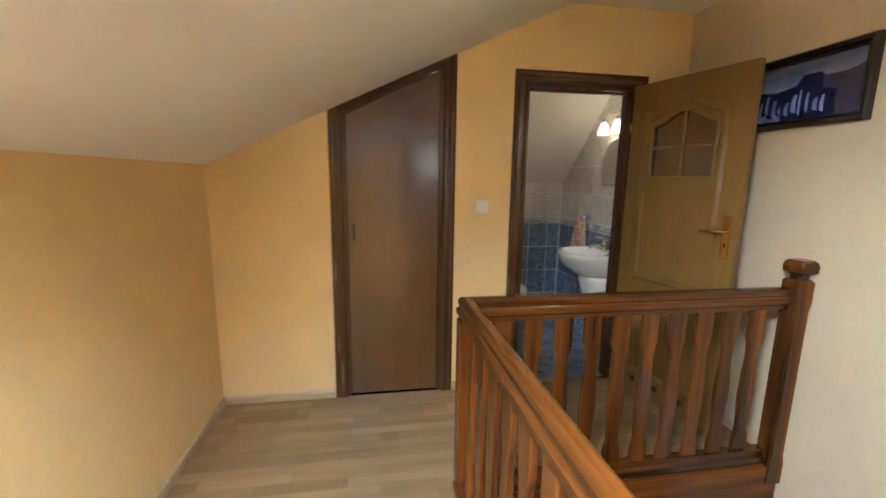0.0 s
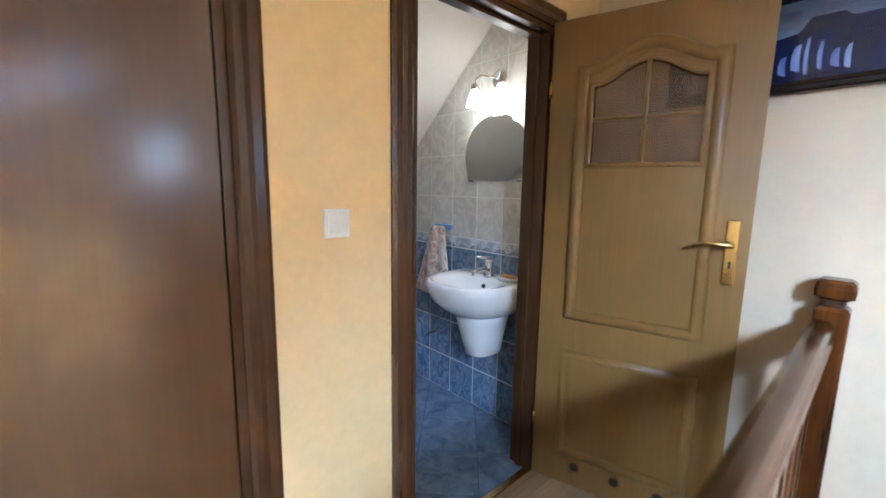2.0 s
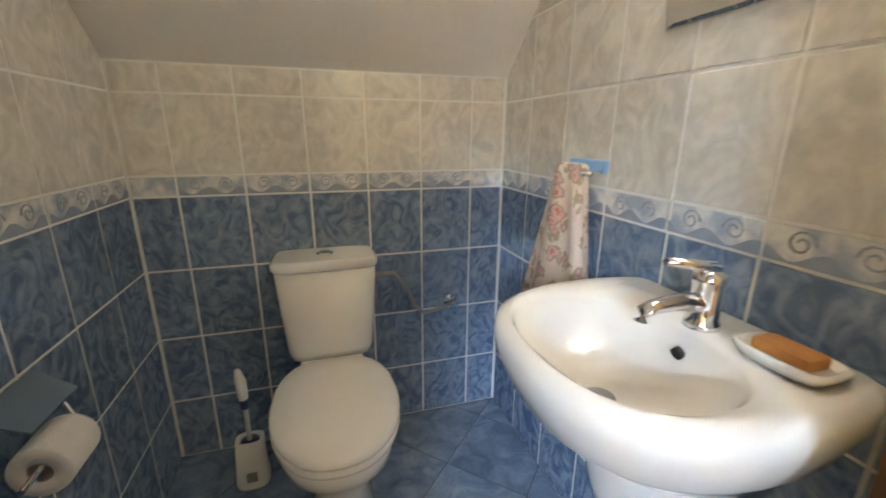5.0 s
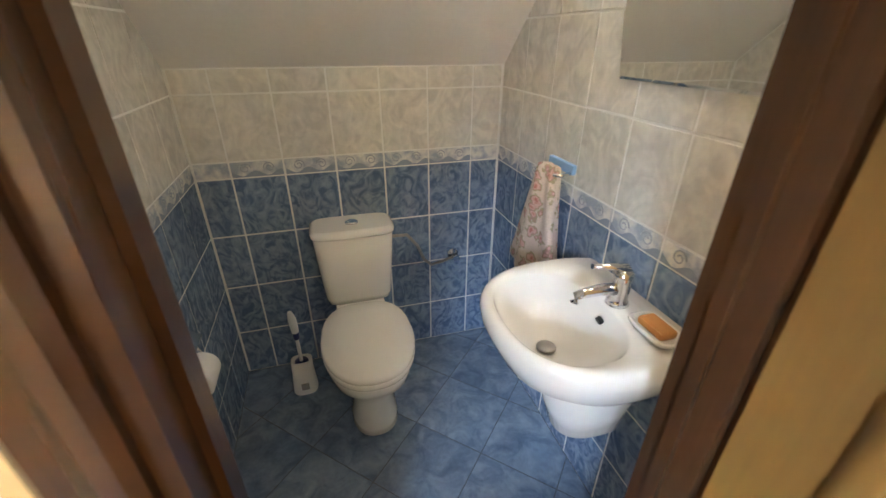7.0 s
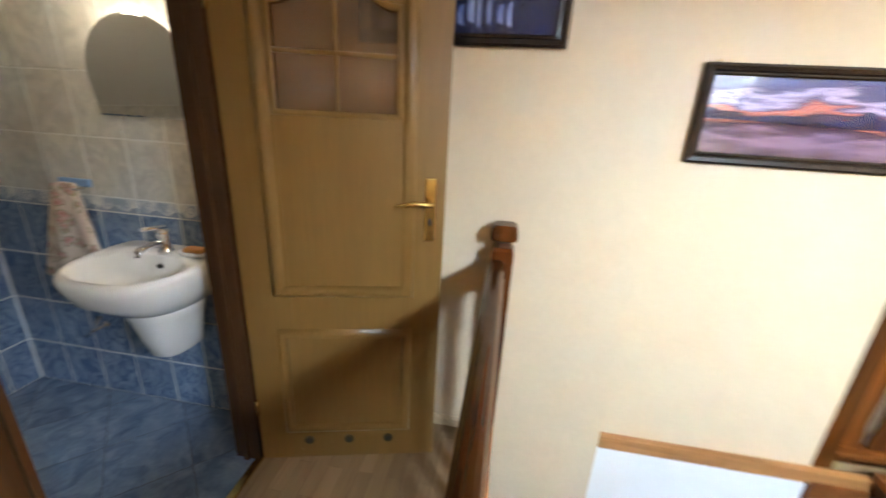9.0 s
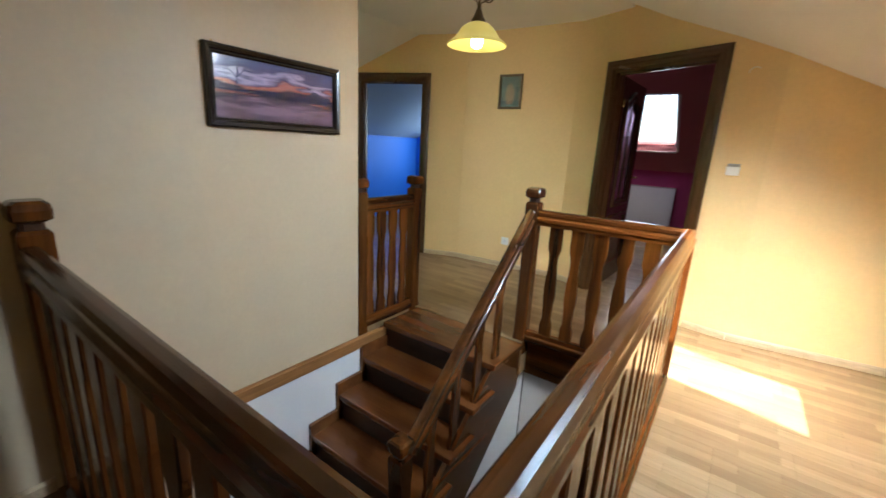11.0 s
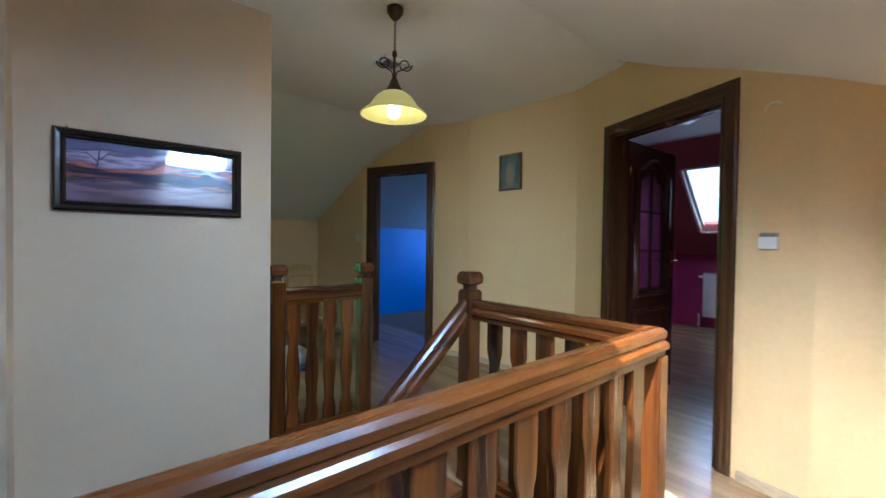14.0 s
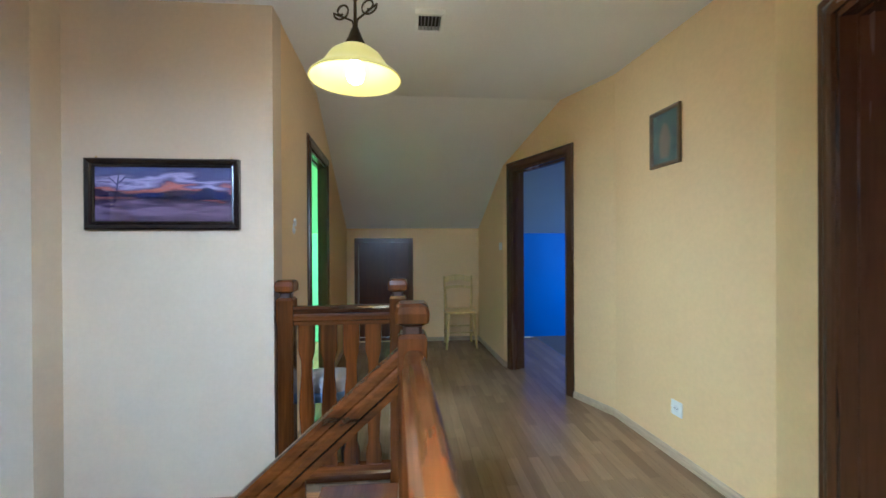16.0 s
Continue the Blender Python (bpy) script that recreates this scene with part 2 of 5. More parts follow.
def banded(name, stops, scale, stretch, distort=1.5, rough=0.12):
    """A printed landscape: horizontal bands of colour broken up by noise; stops are (height 0..1, colour)."""
    m = bpy.data.materials.new(name)
    m.use_nodes = True
    n, l = m.node_tree.nodes, m.node_tree.links
    p = n["Principled BSDF"]
    p.inputs["Roughness"].default_value = rough
    tc = n.new("ShaderNodeTexCoord")
    sep = n.new("ShaderNodeSeparateXYZ")
    l.new(tc.outputs["Generated"], sep.inputs[0])
    mp = n.new("ShaderNodeMapping")
    mp.inputs["Scale"].default_value = stretch
    l.new(tc.outputs["Object"], mp.inputs["Vector"])
    no = n.new("ShaderNodeTexNoise")
    no.inputs["Scale"].default_value, no.inputs["Detail"].default_value = scale, 8.0
    l.new(mp.outputs[0], no.inputs["Vector"])
    ma = n.new("ShaderNodeMath")
    ma.operation = "MULTIPLY_ADD"
    l.new(no.outputs["Fac"], ma.inputs[0])
    ma.inputs[1].default_value = distort
    sub = n.new("ShaderNodeMath")
    sub.operation = "SUBTRACT"
    l.new(sep.outputs["Z"], sub.inputs[0])
    sub.inputs[1].default_value = distort / 2
    l.new(sub.outputs[0], ma.inputs[2])
    ramp = n.new("ShaderNodeValToRGB")
    e = ramp.color_ramp.elements
    for i, (h, c) in enumerate(stops):
        el = e[i] if i < 2 else e.new(h)
        el.position, el.color = h, (*c, 1)
    l.new(ma.outputs[0], ramp.inputs["Fac"])
    l.new(ramp.outputs["Color"], p.inputs["Base Color"])
    return m


M["sunset_print"] = banded("sunset_print", [(0.0, (0.06, 0.04, 0.06)), (0.22, (0.20, 0.13, 0.19)), (0.36, (0.05, 0.03, 0.06)), (0.46, (0.03, 0.02, 0.04)), (0.56, (0.50, 0.15, 0.10)), (0.64, (0.07, 0.05, 0.11)), (0.76, (0.44, 0.36, 0.50)), (0.86, (0.07, 0.06, 0.13)), (1.0, (0.10, 0.11, 0.22))], 5, (1, 1.0, 6), 0.8)
M["falls_sky"] = banded("falls_sky_print", [(0.0, (0.85, 0.66, 0.50)), (0.25, (0.66, 0.58, 0.58)), (0.5, (0.26, 0.29, 0.40)), (1.0, (0.05, 0.08, 0.16))], 8, (1, 1, 4), 0.5)
M["falls_rock"] = shader("falls_dark_print", (0.016, 0.024, 0.10), 0.12, 0, (0.006, 0.008, 0.02), 20)
M["falls_water"] = shader("falls_water_print", (0.42, 0.50, 0.82), 0.12, 0, (0.05, 0.08, 0.30), 16, (1, 1, 0.3), 0.4)
M["icon_print"] = shader("small_green_print", (0.10, 0.16, 0.12), 0.2, 0, (0.03, 0.06, 0.06), 25, mix=0.3, fine=0.2)
M["gilt"] = shader("dull_gilt_frame", (0.20, 0.13, 0.06), 0.4, 0.3, (0.12, 0.08, 0.04), 30)


def towel_cloth():
    m = shader("floral_terry", (0.76, 0.66, 0.56), 0.95, 0, (0.68, 0.56, 0.47), 20, fine=0.1, fine_scale=300, bump=0.5, bump_scale=500)
    n, l = m.node_tree.nodes, m.node_tree.links
    p = n["Principled BSDF"]
    old = p.inputs["Base Color"].links[0].from_socket
    tc = n.new("ShaderNodeTexCoord")
    vo = n.new("ShaderNodeTexVoronoi")
    vo.inputs["Scale"].default_value = 19
    warp = n.new("ShaderNodeTexNoise")
    warp.inputs["Scale"].default_value, warp.inputs["Detail"].default_value = 38, 3
    l.new(tc.outputs["Object"], warp.inputs["Vector"])
    shift = n.new("ShaderNodeVectorMath")
    shift.operation = "MULTIPLY_ADD"
    shift.inputs[1].default_value = (0.05, 0.05, 0.05)
    l.new(warp.outputs["Color"], shift.inputs[0])
    l.new(tc.outputs["Object"], shift.inputs[2])
    l.new(shift.outputs[0], vo.inputs["Vector"])
    ramp = n.new("ShaderNodeValToRGB")
    e = ramp.color_ramp.elements
    e[0].position, e[0].color = 0.10, (0.50, 0.20, 0.17, 1)
    e[1].position, e[1].color = 0.26, (0.70, 0.47, 0.40, 1)
    for at, tint in ((0.34, (0.46, 0.28, 0.24, 1)), (0.40, (0.40, 0.36, 0.22, 1)), (0.48, (0.62, 0.53, 0.42, 1))):
        e.new(at).color = tint
    fac = n.new("ShaderNodeMath")
    fac.operation = "LESS_THAN"
    fac.inputs[1].default_value = 0.46
    l.new(vo.outputs["Distance"], ramp.inputs["Fac"])
    l.new(vo.outputs["Distance"], fac.inputs[0])
    mx = n.new("ShaderNodeMix")
    mx.data_type = "RGBA"
    l.new(fac.outputs[0], mx.inputs[0])
    l.new(old, mx.inputs[6])
    l.new(ramp.outputs["Color"], mx.inputs[7])
    l.new(mx.outputs[2], p.inputs["Base Color"])
    return m


M["towel"] = towel_cloth()


# ---- mesh helpers ----
def box(bm, x0, x1, y0, y1, z0, z1, bevel=0.0, m=None):
    c = bmesh.ops.create_cube(bm, size=1)["verts"]
    bmesh.ops.transform(bm, verts=c, matrix=Matrix.Translation(((x0 + x1) / 2, (y0 + y1) / 2, (z0 + z1) / 2)) @ Matrix.Diagonal((abs(x1 - x0), abs(y1 - y0), abs(z1 - z0), 1)))
    if bevel:
        edges = list({e for v in c for e in v.link_edges})
        r = bmesh.ops.bevel(bm, geom=edges, offset=bevel, segments=2, affect="EDGES", profile=0.6)
        c = list({v for f in r["faces"] for v in f.verts} | {v for v in c if v.is_valid})
    if m:
        bmesh.ops.transform(bm, verts=c, matrix=m)
    return bm


def loft(bm, rings, cap_start=True, cap_end=True, close=True, smooth=True):
    """Skins a row of rings of equal length."""
    vs = [[bm.verts.new(p) for p in r] for r in rings]
    n = len(rings[0])
    for a, b in zip(vs, vs[1:]):
        for i in range(n if close else n - 1):
            f = bm.faces.new((a[i], a[(i + 1) % n], b[(i + 1) % n], b[i]))
            f.smooth = smooth
    if cap_start:
        bm.faces.new(list(reversed(vs[0])))
    if cap_end:
        bm.faces.new(vs[-1])
    return bm


def prism(bm, pts, m, depth):
    """A flat outline of (u, v), given thickness 0..depth along w, placed by m: u, v, w are the columns."""
    lo = [m @ Vector((u, v, 0)) for u, v in pts]
    hi = [m @ Vector((u, v, depth)) for u, v in pts]
    return loft(bm, [lo, hi], smooth=False)


def frame_of(origin, u, v):
    u, v = Vector(u).normalized(), Vector(v).normalized()
    w = u.cross(v)
    return Matrix.Translation(origin) @ Matrix((u, v, w)).transposed().to_4x4()


def lathe(bm, profile, at, seg=24, cap=True):
    rings = [[Vector(at) + Vector((r * math.cos(2 * math.pi * i / seg), r * math.sin(2 * math.pi * i / seg), z)) for i in range(seg)] for r, z in profile]
    return loft(bm, rings, cap, cap)


def tube(bm, pts, r, seg=10, cap=True):
    pts = [Vector(p) for p in pts]
    rings = []
    for i, p in enumerate(pts):
        d = (pts[min(i + 1, len(pts) - 1)] - pts[max(i - 1, 0)]).normalized()
        up = Vector((0, 0, 1)) if abs(d.z) < 0.95 else Vector((1, 0, 0))
        s = d.cross(up).normalized()
        t = s.cross(d)
        rr = r[i] if isinstance(r, (list, tuple)) else r
        rings.append([p + rr * (math.cos(2 * math.pi * k / seg) * s + math.sin(2 * math.pi * k / seg) * t) for k in range(seg)])
    return loft(bm, rings, cap, cap)


def sweep(bm, profile, p0, p1, up=(0, 0, 1), cut0=0.0, cut1=0.0):
    """A straight moulding: profile of (side, height) carried from p0 to p1; cut0, cut1 mitre the ends (metres along per metre of side)."""
    p0, p1 = Vector(p0), Vector(p1)
    d = (p1 - p0).normalized()
    s = d.cross(Vector(up)).normalized()
    t = s.cross(d)
    a = [p0 + s * u + t * v + d * (u * cut0) for u, v in profile]
    b = [p1 + s * u + t * v + d * (u * cut1) for u, v in profile]
    return loft(bm, [a, b], smooth=False)


def mesh(name, bm, material):
    bmesh.ops.recalc_face_normals(bm, faces=bm.faces[:])
    me = bpy.data.meshes.new(name)
    bm.to_mesh(me)
    bm.free()
    me.materials.append(M[material])
    return me


def stance(ob):
    """Where an object stands in the world."""
    return stance(ob.parent) @ ob.matrix_parent_inverse @ ob.matrix_basis if ob.parent else ob.matrix_basis.copy()


def part(name, bm, material, parent=None, label="", kind=""):
    ob = new(name, mesh(name, bm, material))
    if parent:
        ob.parent = parent
        ob.matrix_parent_inverse = stance(parent).inverted()
    return tagged(ob, label, kind=kind)


def thing(name, at, label, category, group="", kind=""):
    ob = new(name)
    ob.empty_display_size = 0.1
    ob.matrix_basis = Matrix.Translation(at)
    return tagged(ob, label, category, group, kind)


def solid(name, bm, material, label, category, group="", kind=""):
    return tagged(new(name, mesh(name, bm, material)), label, category, group, kind)


B = bmesh.new

# ---- plan ----
FLAT = 2.485
WEST, NORTH, EAST = -0.965, 2.51, 5.40
WALL_A, WALL_B = 2.036, 2.20
CREASE_W, CREASE_E = 1.195, 3.40
K_W, K_E = 0.466, 0.498


def roof(x, y=0):
    if x < CREASE_W:
        return FLAT - (CREASE_W - x) * K_W
    if x > CREASE_E:
        return FLAT - (x - CREASE_E) * K_E
    return FLAT


def wall(name, p0, p1, thick, material, label, openings=(), top=None, base=0.0, extra=0.04, breaks=()):
    """An upright wall from p0 to p1; thick > 0 lies to the left of the way. openings: (start, end, sill, head or two heads) in metres along."""
    p0, p1 = Vector((*p0, 0)), Vector((*p1, 0))
    d = p1 - p0
    length = d.length
    d.normalize()
    side = Vector((-d.y, d.x, 0)) * thick
    top = top or (lambda q: roof(q.x))
    cuts = {0.0, length, *breaks}
    for o in openings:
        cuts |= {o[0], o[1]}
    if d.x:
        for cx in (CREASE_W, CREASE_E):
            s = (cx - p0.x) / d.x
            if 0 < s < length:
                cuts.add(s)
    cuts = sorted(cuts)
    bm = B()

    def slab(s0, s1, za0, za1, zb0, zb1):
        a, b = p0 + d * s0, p0 + d * s1
        quad = [a + Vector((0, 0, za0)), b + Vector((0, 0, zb0)), b + Vector((0, 0, zb1)), a + Vector((0, 0, za1))]
        loft(bm, [quad, [q + side for q in quad]], smooth=False)

    for s0, s1 in zip(cuts, cuts[1:]):
        t0, t1 = top(p0 + d * s0) + extra, top(p0 + d * s1) + extra
        hole = [o for o in openings if o[0] <= s0 + 1e-6 and o[1] >= s1 - 1e-6]
        if hole:
            _, _, sill, head = hole[0]
            h0, h1 = head if isinstance(head, tuple) else (head, head)
            if sill > base:
                slab(s0, s1, base, sill, base, sill)
            if t0 > h0 + 0.001:
                slab(s0, s1, h0, t0, h1, t1)
        else:
            slab(s0, s1, base, t0, base, t1)
    return solid(name, bm, material, label, "wall", kind="structure")


# ---- structure ----
# north wall, with the closet door and the washroom door
CX0, CX1 = -0.20, 0.405
wall("wall_north", (WEST - 0.15, NORTH), (2.03, NORTH), 0.11, "yellow", "warm yellow painted wall under the sloping ceiling",
     [(CX0 - WEST + 0.15, CX1 - WEST + 0.15, 0.0, (1.80, 2.085)), (0.925 - WEST + 0.15, 1.665 - WEST + 0.15, 0.0, 2.01)])
wall("wall_west", (WEST, NORTH), (WEST, -1.83), -0.15, "yellow", "warm yellow low knee wall under the slope", top=lambda q: 1.48)
wall("wall_east_upper", (WALL_A, NORTH + 1.6), (WALL_A, 1.035), 0.12, "cream", "cream painted wall beside the washroom door", base=-2.8)
wall("wall_jog", (WALL_A + 0.12, 1.035), (WALL_B + 0.14, 1.035), 0.12, "cream", "short cream return of the stair wall", base=-2.8)
wall("wall_stair", (WALL_B, 1.035), (WALL_B, 0.02), 0.14, "cream", "cream painted wall along the stair", base=-0.09)
wall("wall_stair_lower", (WALL_B - 0.006, 1.035), (WALL_B - 0.006, -0.62), 0.146, "plaster_low", "white lower stair wall", top=lambda q: -0.13, base=-2.8)
# wall with the green room door
GD = ((5.40 - 2.34) ** 2 + 0.11 ** 2) ** 0.5
wall("wall_green_side", (WALL_B + 0.14, 0.025), (5.45, 0.132), 0.07, "yellow", "warm yellow wall with a doorway to a green room", [(3.09 - 2.34, 1.49, 0.0, 1.98)])
wall("wall_east_end", (EAST, 0.25), (EAST, -1.75), 0.12, "yellow", "warm yellow low end wall under the slope", [(0.27, 0.93, 0.06, 1.31)], top=lambda q: 1.49)
wall("wall_south_end", (EAST + 0.02, -1.605), (4.20, -1.66), 0.12, "yellow", "warm yellow painted wall")
BD0, BD1 = Vector((4.20, -1.66, 0)), Vector((2.87, -2.172, 0))
BDD = (BD1 - BD0).normalized()
wall("wall_blue_side", BD0[:2], BD1[:2], 0.13, "yellow", "warm yellow angled wall with a doorway to a blue room", [(0.15, 0.93, 0.0, 2.01)])
wall("wall_picture", (2.87, -2.172), (1.66, -2.25), 0.13, "yellow", "warm yellow wall with a small picture")
RD0, RD1 = Vector((1.66, -2.25, 0)), Vector((0.40, -1.765, 0))
RDD = (RD1 - RD0).normalized()
RDL = (RD1 - RD0).length
wall("wall_red_side", RD0[:2], RD1[:2], 0.13, "yellow", "warm yellow angled wall with a doorway to a red room", [(0.40, RDL - 0.11, 0.0, 2.01)])
wall("wall_south_west", (0.11, -1.718), (WEST - 0.1, -1.845), 0.13, "yellow", "warm yellow wall under the sloping ceiling")
wall("wall_south_return", (0.40, -1.765), (0.11, -1.718), 0.13, "yellow", "narrow warm yellow wall beside the red room doorway")


# ceilings
def slab_strip(bm, x0, x1, y0, y1, z0, z1, t=0.12):
    quad = [Vector((x0, y0, z0)), Vector((x1, y0, z1)), Vector((x1, y1, z1)), Vector((x0, y1, z0))]
    loft(bm, [quad, [q + Vector((0, 0, t)) for q in quad]], smooth=False)


SKX0, SKX1, SKY0, SKY1 = -0.74, 0.26, -0.42, 0.43
bm = B()
xs = [WEST - 0.15, SKX0, SKX1, CREASE_W]
for x0, x1 in zip(xs, xs[1:]):
    if x0 == SKX0:
        slab_strip(bm, x0, x1, -1.95, SKY0, roof(x0), roof(x1))
        slab_strip(bm, x0, x1, SKY1, 2.66, roof(x0), roof(x1))
    else:
        slab_strip(bm, x0, x1, -1.95, 2.66, roof(x0), roof(x1))
solid("ceiling_slope_west", bm, "white", "white sloping attic ceiling with a roof window", "ceiling", kind="structure")
bm = B()
slab_strip(bm, CREASE_W, CREASE_E, -2.42, 2.66, FLAT, FLAT)
solid("ceiling_flat", bm, "white", "flat white plaster ceiling", "ceiling", kind="structure")
bm = B()
slab_strip(bm, CREASE_E, 5.75, -4.6, 2.4, FLAT, roof(5.75))
slab_strip(bm, 2.40, CREASE_E, -4.6, -2.42, FLAT, FLAT)
slab_strip(bm, 2.40, CREASE_E, 2.66, 2.9, FLAT, FLAT)
solid("ceiling_slope_east", bm, "white", "white sloping attic ceiling at the far end", "ceiling", kind="structure")
bm = B()
q = [Vector((x, y, roof(x) - 0.004)) for x, y in ((3.4, 0.17), (5.5, 0.22), (5.5, 2.29), (3.4, 2.29))]
loft(bm, [q, [v - Vector((0, 0, 0.003)) for v in q]], smooth=False)
solid("ceiling_green_room", bm, "green", "green sloping ceiling of the green room", "ceiling", kind="structure")
bm = B()
for pts in ([(3.4, -2.11), (4.25, -1.79), (5.5, -1.74), (5.5, -4.49), (3.4, -4.49)], [(2.52, -4.49), (3.4, -4.49), (3.4, -2.11), (2.93, -2.30), (2.52, -2.34)]):
    q = [Vector((x, y, roof(x) - 0.004)) for x, y in pts]
    loft(bm, [q, [v - Vector((0, 0, 0.003)) for v in q]], smooth=False)
solid("ceiling_blue_room", bm, "pale_blue", "pale blue sloping ceiling of the blue room", "ceiling", kind="structure")


# floors: base sheet under the boards, with the stairwell left open
WX0, WX1, WY0, WY1 = 0.425, WALL_B, -0.61, 1.53


def sheet(name, rects, z0, z1, material, label, category="floor"):
    bm = B()
    for x0, x1, y0, y1 in rects:
        box(bm, x0, x1, y0, y1, z0, z1)
    return solid(name, bm, material, label, category, kind="structure")


floor = sheet("floor", [(WEST - 0.1, WX0 - 0.03, -1.95, 2.52), (WX0 - 0.03, 2.10, WY1 + 0.03, 2.52), (WX0 - 0.03, 1.25, -2.4, -0.745), (1.25, WALL_B + 0.04, -2.4, WY0 - 0.03), (WALL_B + 0.04, 5.5, -2.4, 0.10)], -0.26, -0.012, "laminate",
              "worn three-strip beech laminate floor on the landing")
sheet("floor_red_room", [(-1.0, 2.4, -6.2, -2.4)], -0.26, -0.004, "laminate", "beech laminate floor of the red room")
sheet("floor_blue_room", [(2.45, 5.7, -4.6, -2.4)], -0.26, -0.004, "carpet", "dark grey carpet of the blue room")
sheet("floor_green_room", [(2.35, 5.6, 0.10, 2.4)], -0.26, -0.004, "laminate", "laminate floor of the green room")
sheet("floor_lower", [(-1.0, 2.3, -2.4, 2.7)], -2.95, -2.80, "laminate", "laminate floor of the storey below")
wall("wall_lower_south", (1.26, -0.76), (-1.0, -0.76), 0.1, "plaster_low", "dim wall of the storey below", top=lambda q: -0.30, base=-2.8)
wall("wall_lower_north", (-1.0, 1.9), (2.3, 1.9), 0.1, "dim_low", "dim wall of the storey below", top=lambda q: -0.30, base=-2.8)
wall("wall_lower_west", (-0.9, 1.9), (-0.9, -0.95), -0.1, "dim_low", "dim wall of the storey below", top=lambda q: -0.30, base=-2.8)

# red room
rr = lambda q: min(2.5, 1.08 + (q.y + 6.1) * 1.0)
wall("wall_red_east", (2.30, -2.36), (2.30, -6.15), 0.1, "magenta", "magenta painted room wall", top=rr, breaks=(4.68 - 2.36,))
wall("wall_red_knee", (2.35, -6.10), (-0.95, -6.10), 0.1, "magenta", "magenta low knee wall under the roof window", top=lambda q: 1.08)
wall("wall_red_west", (-0.9, -6.15), (-0.9, -1.95), 0.1, "magenta", "magenta painted room wall", top=rr, breaks=(1.47,))
bm = B()


def red_strip(x0, x1, y0, y1):
    quad = [Vector((x0, y0, 1.08 + (y0 + 6.1))), Vector((x1, y0, 1.08 + (y0 + 6.1))), Vector((x1, y1, 1.08 + (y1 + 6.1))), Vector((x0, y1, 1.08 + (y1 + 6.1)))]
    loft(bm, [quad, [q + Vector((0, 0, 0.16)) for q in quad]], smooth=False)


RX0, RX1, RY0, RY1 = 1.16, 1.86, -5.78, -5.00
red_strip(-1.0, RX0, -6.2, -4.68)
red_strip(RX1, 2.4, -6.2, -4.68)
red_strip(RX0, RX1, -6.2, RY0)
red_strip(RX0, RX1, RY1, -4.68)
solid("ceiling_slope_red", bm, "rose", "dusty red sloping ceiling with a roof window", "ceiling", kind="structure")
bm = B()
box(bm, -1.0, 2.4, -4.68, -2.42, 2.5, 2.6)
box(bm, -1.0, CREASE_W, -2.42, -1.95, 2.5, 2.6)
solid("ceiling_red_room", bm, "white", "white flat ceiling of the red room", "ceiling", kind="structure")

# unseen filler, added to keep sun out between slope and flat ceiling
bm = B()
prism(bm, [(-1.0, roof(-1.0) + 0.05), (CREASE_W, FLAT + 0.01), (CREASE_W, 2.60), (-1.0, 2.60)], frame_of((0, -1.95, 0), (1, 0, 0), (0, 0, 1)), 0.04)
solid("wall_red_gable", bm, "rose", "unseen dusty red filler above the landing slope", "wall", kind="structure")

# blue room and green room
wall("wall_blue_east", (5.52, -1.72), (5.52, -4.6), 0.1, "blue_wall", "bright blue low wall under the slope", top=lambda q: 1.45)
# the opening here is assumed, to hold the blue room's added lamp
wall("wall_blue_south", (5.6, -4.50), (2.4, -4.50), 0.1, "blue_wall", "bright blue room wall with an assumed window opening", [(0.6, 1.5, 0.95, 2.0)])
wall("wall_blue_west", (2.50, -4.6), (2.50, -2.30), 0.1, "blue_wall", "bright blue room wall")
wall("wall_green_east", (5.52, 0.13), (5.52, 2.4), -0.1, "green", "green low room wall", top=lambda q: 1.45)
# assumed opening behind the lamp that was added in the green room
wall("wall_green_north", (5.6, 2.30), (2.30, 2.30), -0.1, "green", "green room wall with an assumed window opening", [(0.55, 1.45, 0.95, 1.85)])
wall("wall_green_west", (2.42, 0.10), (2.42, 2.4), 0.07, "green", "green room wall")


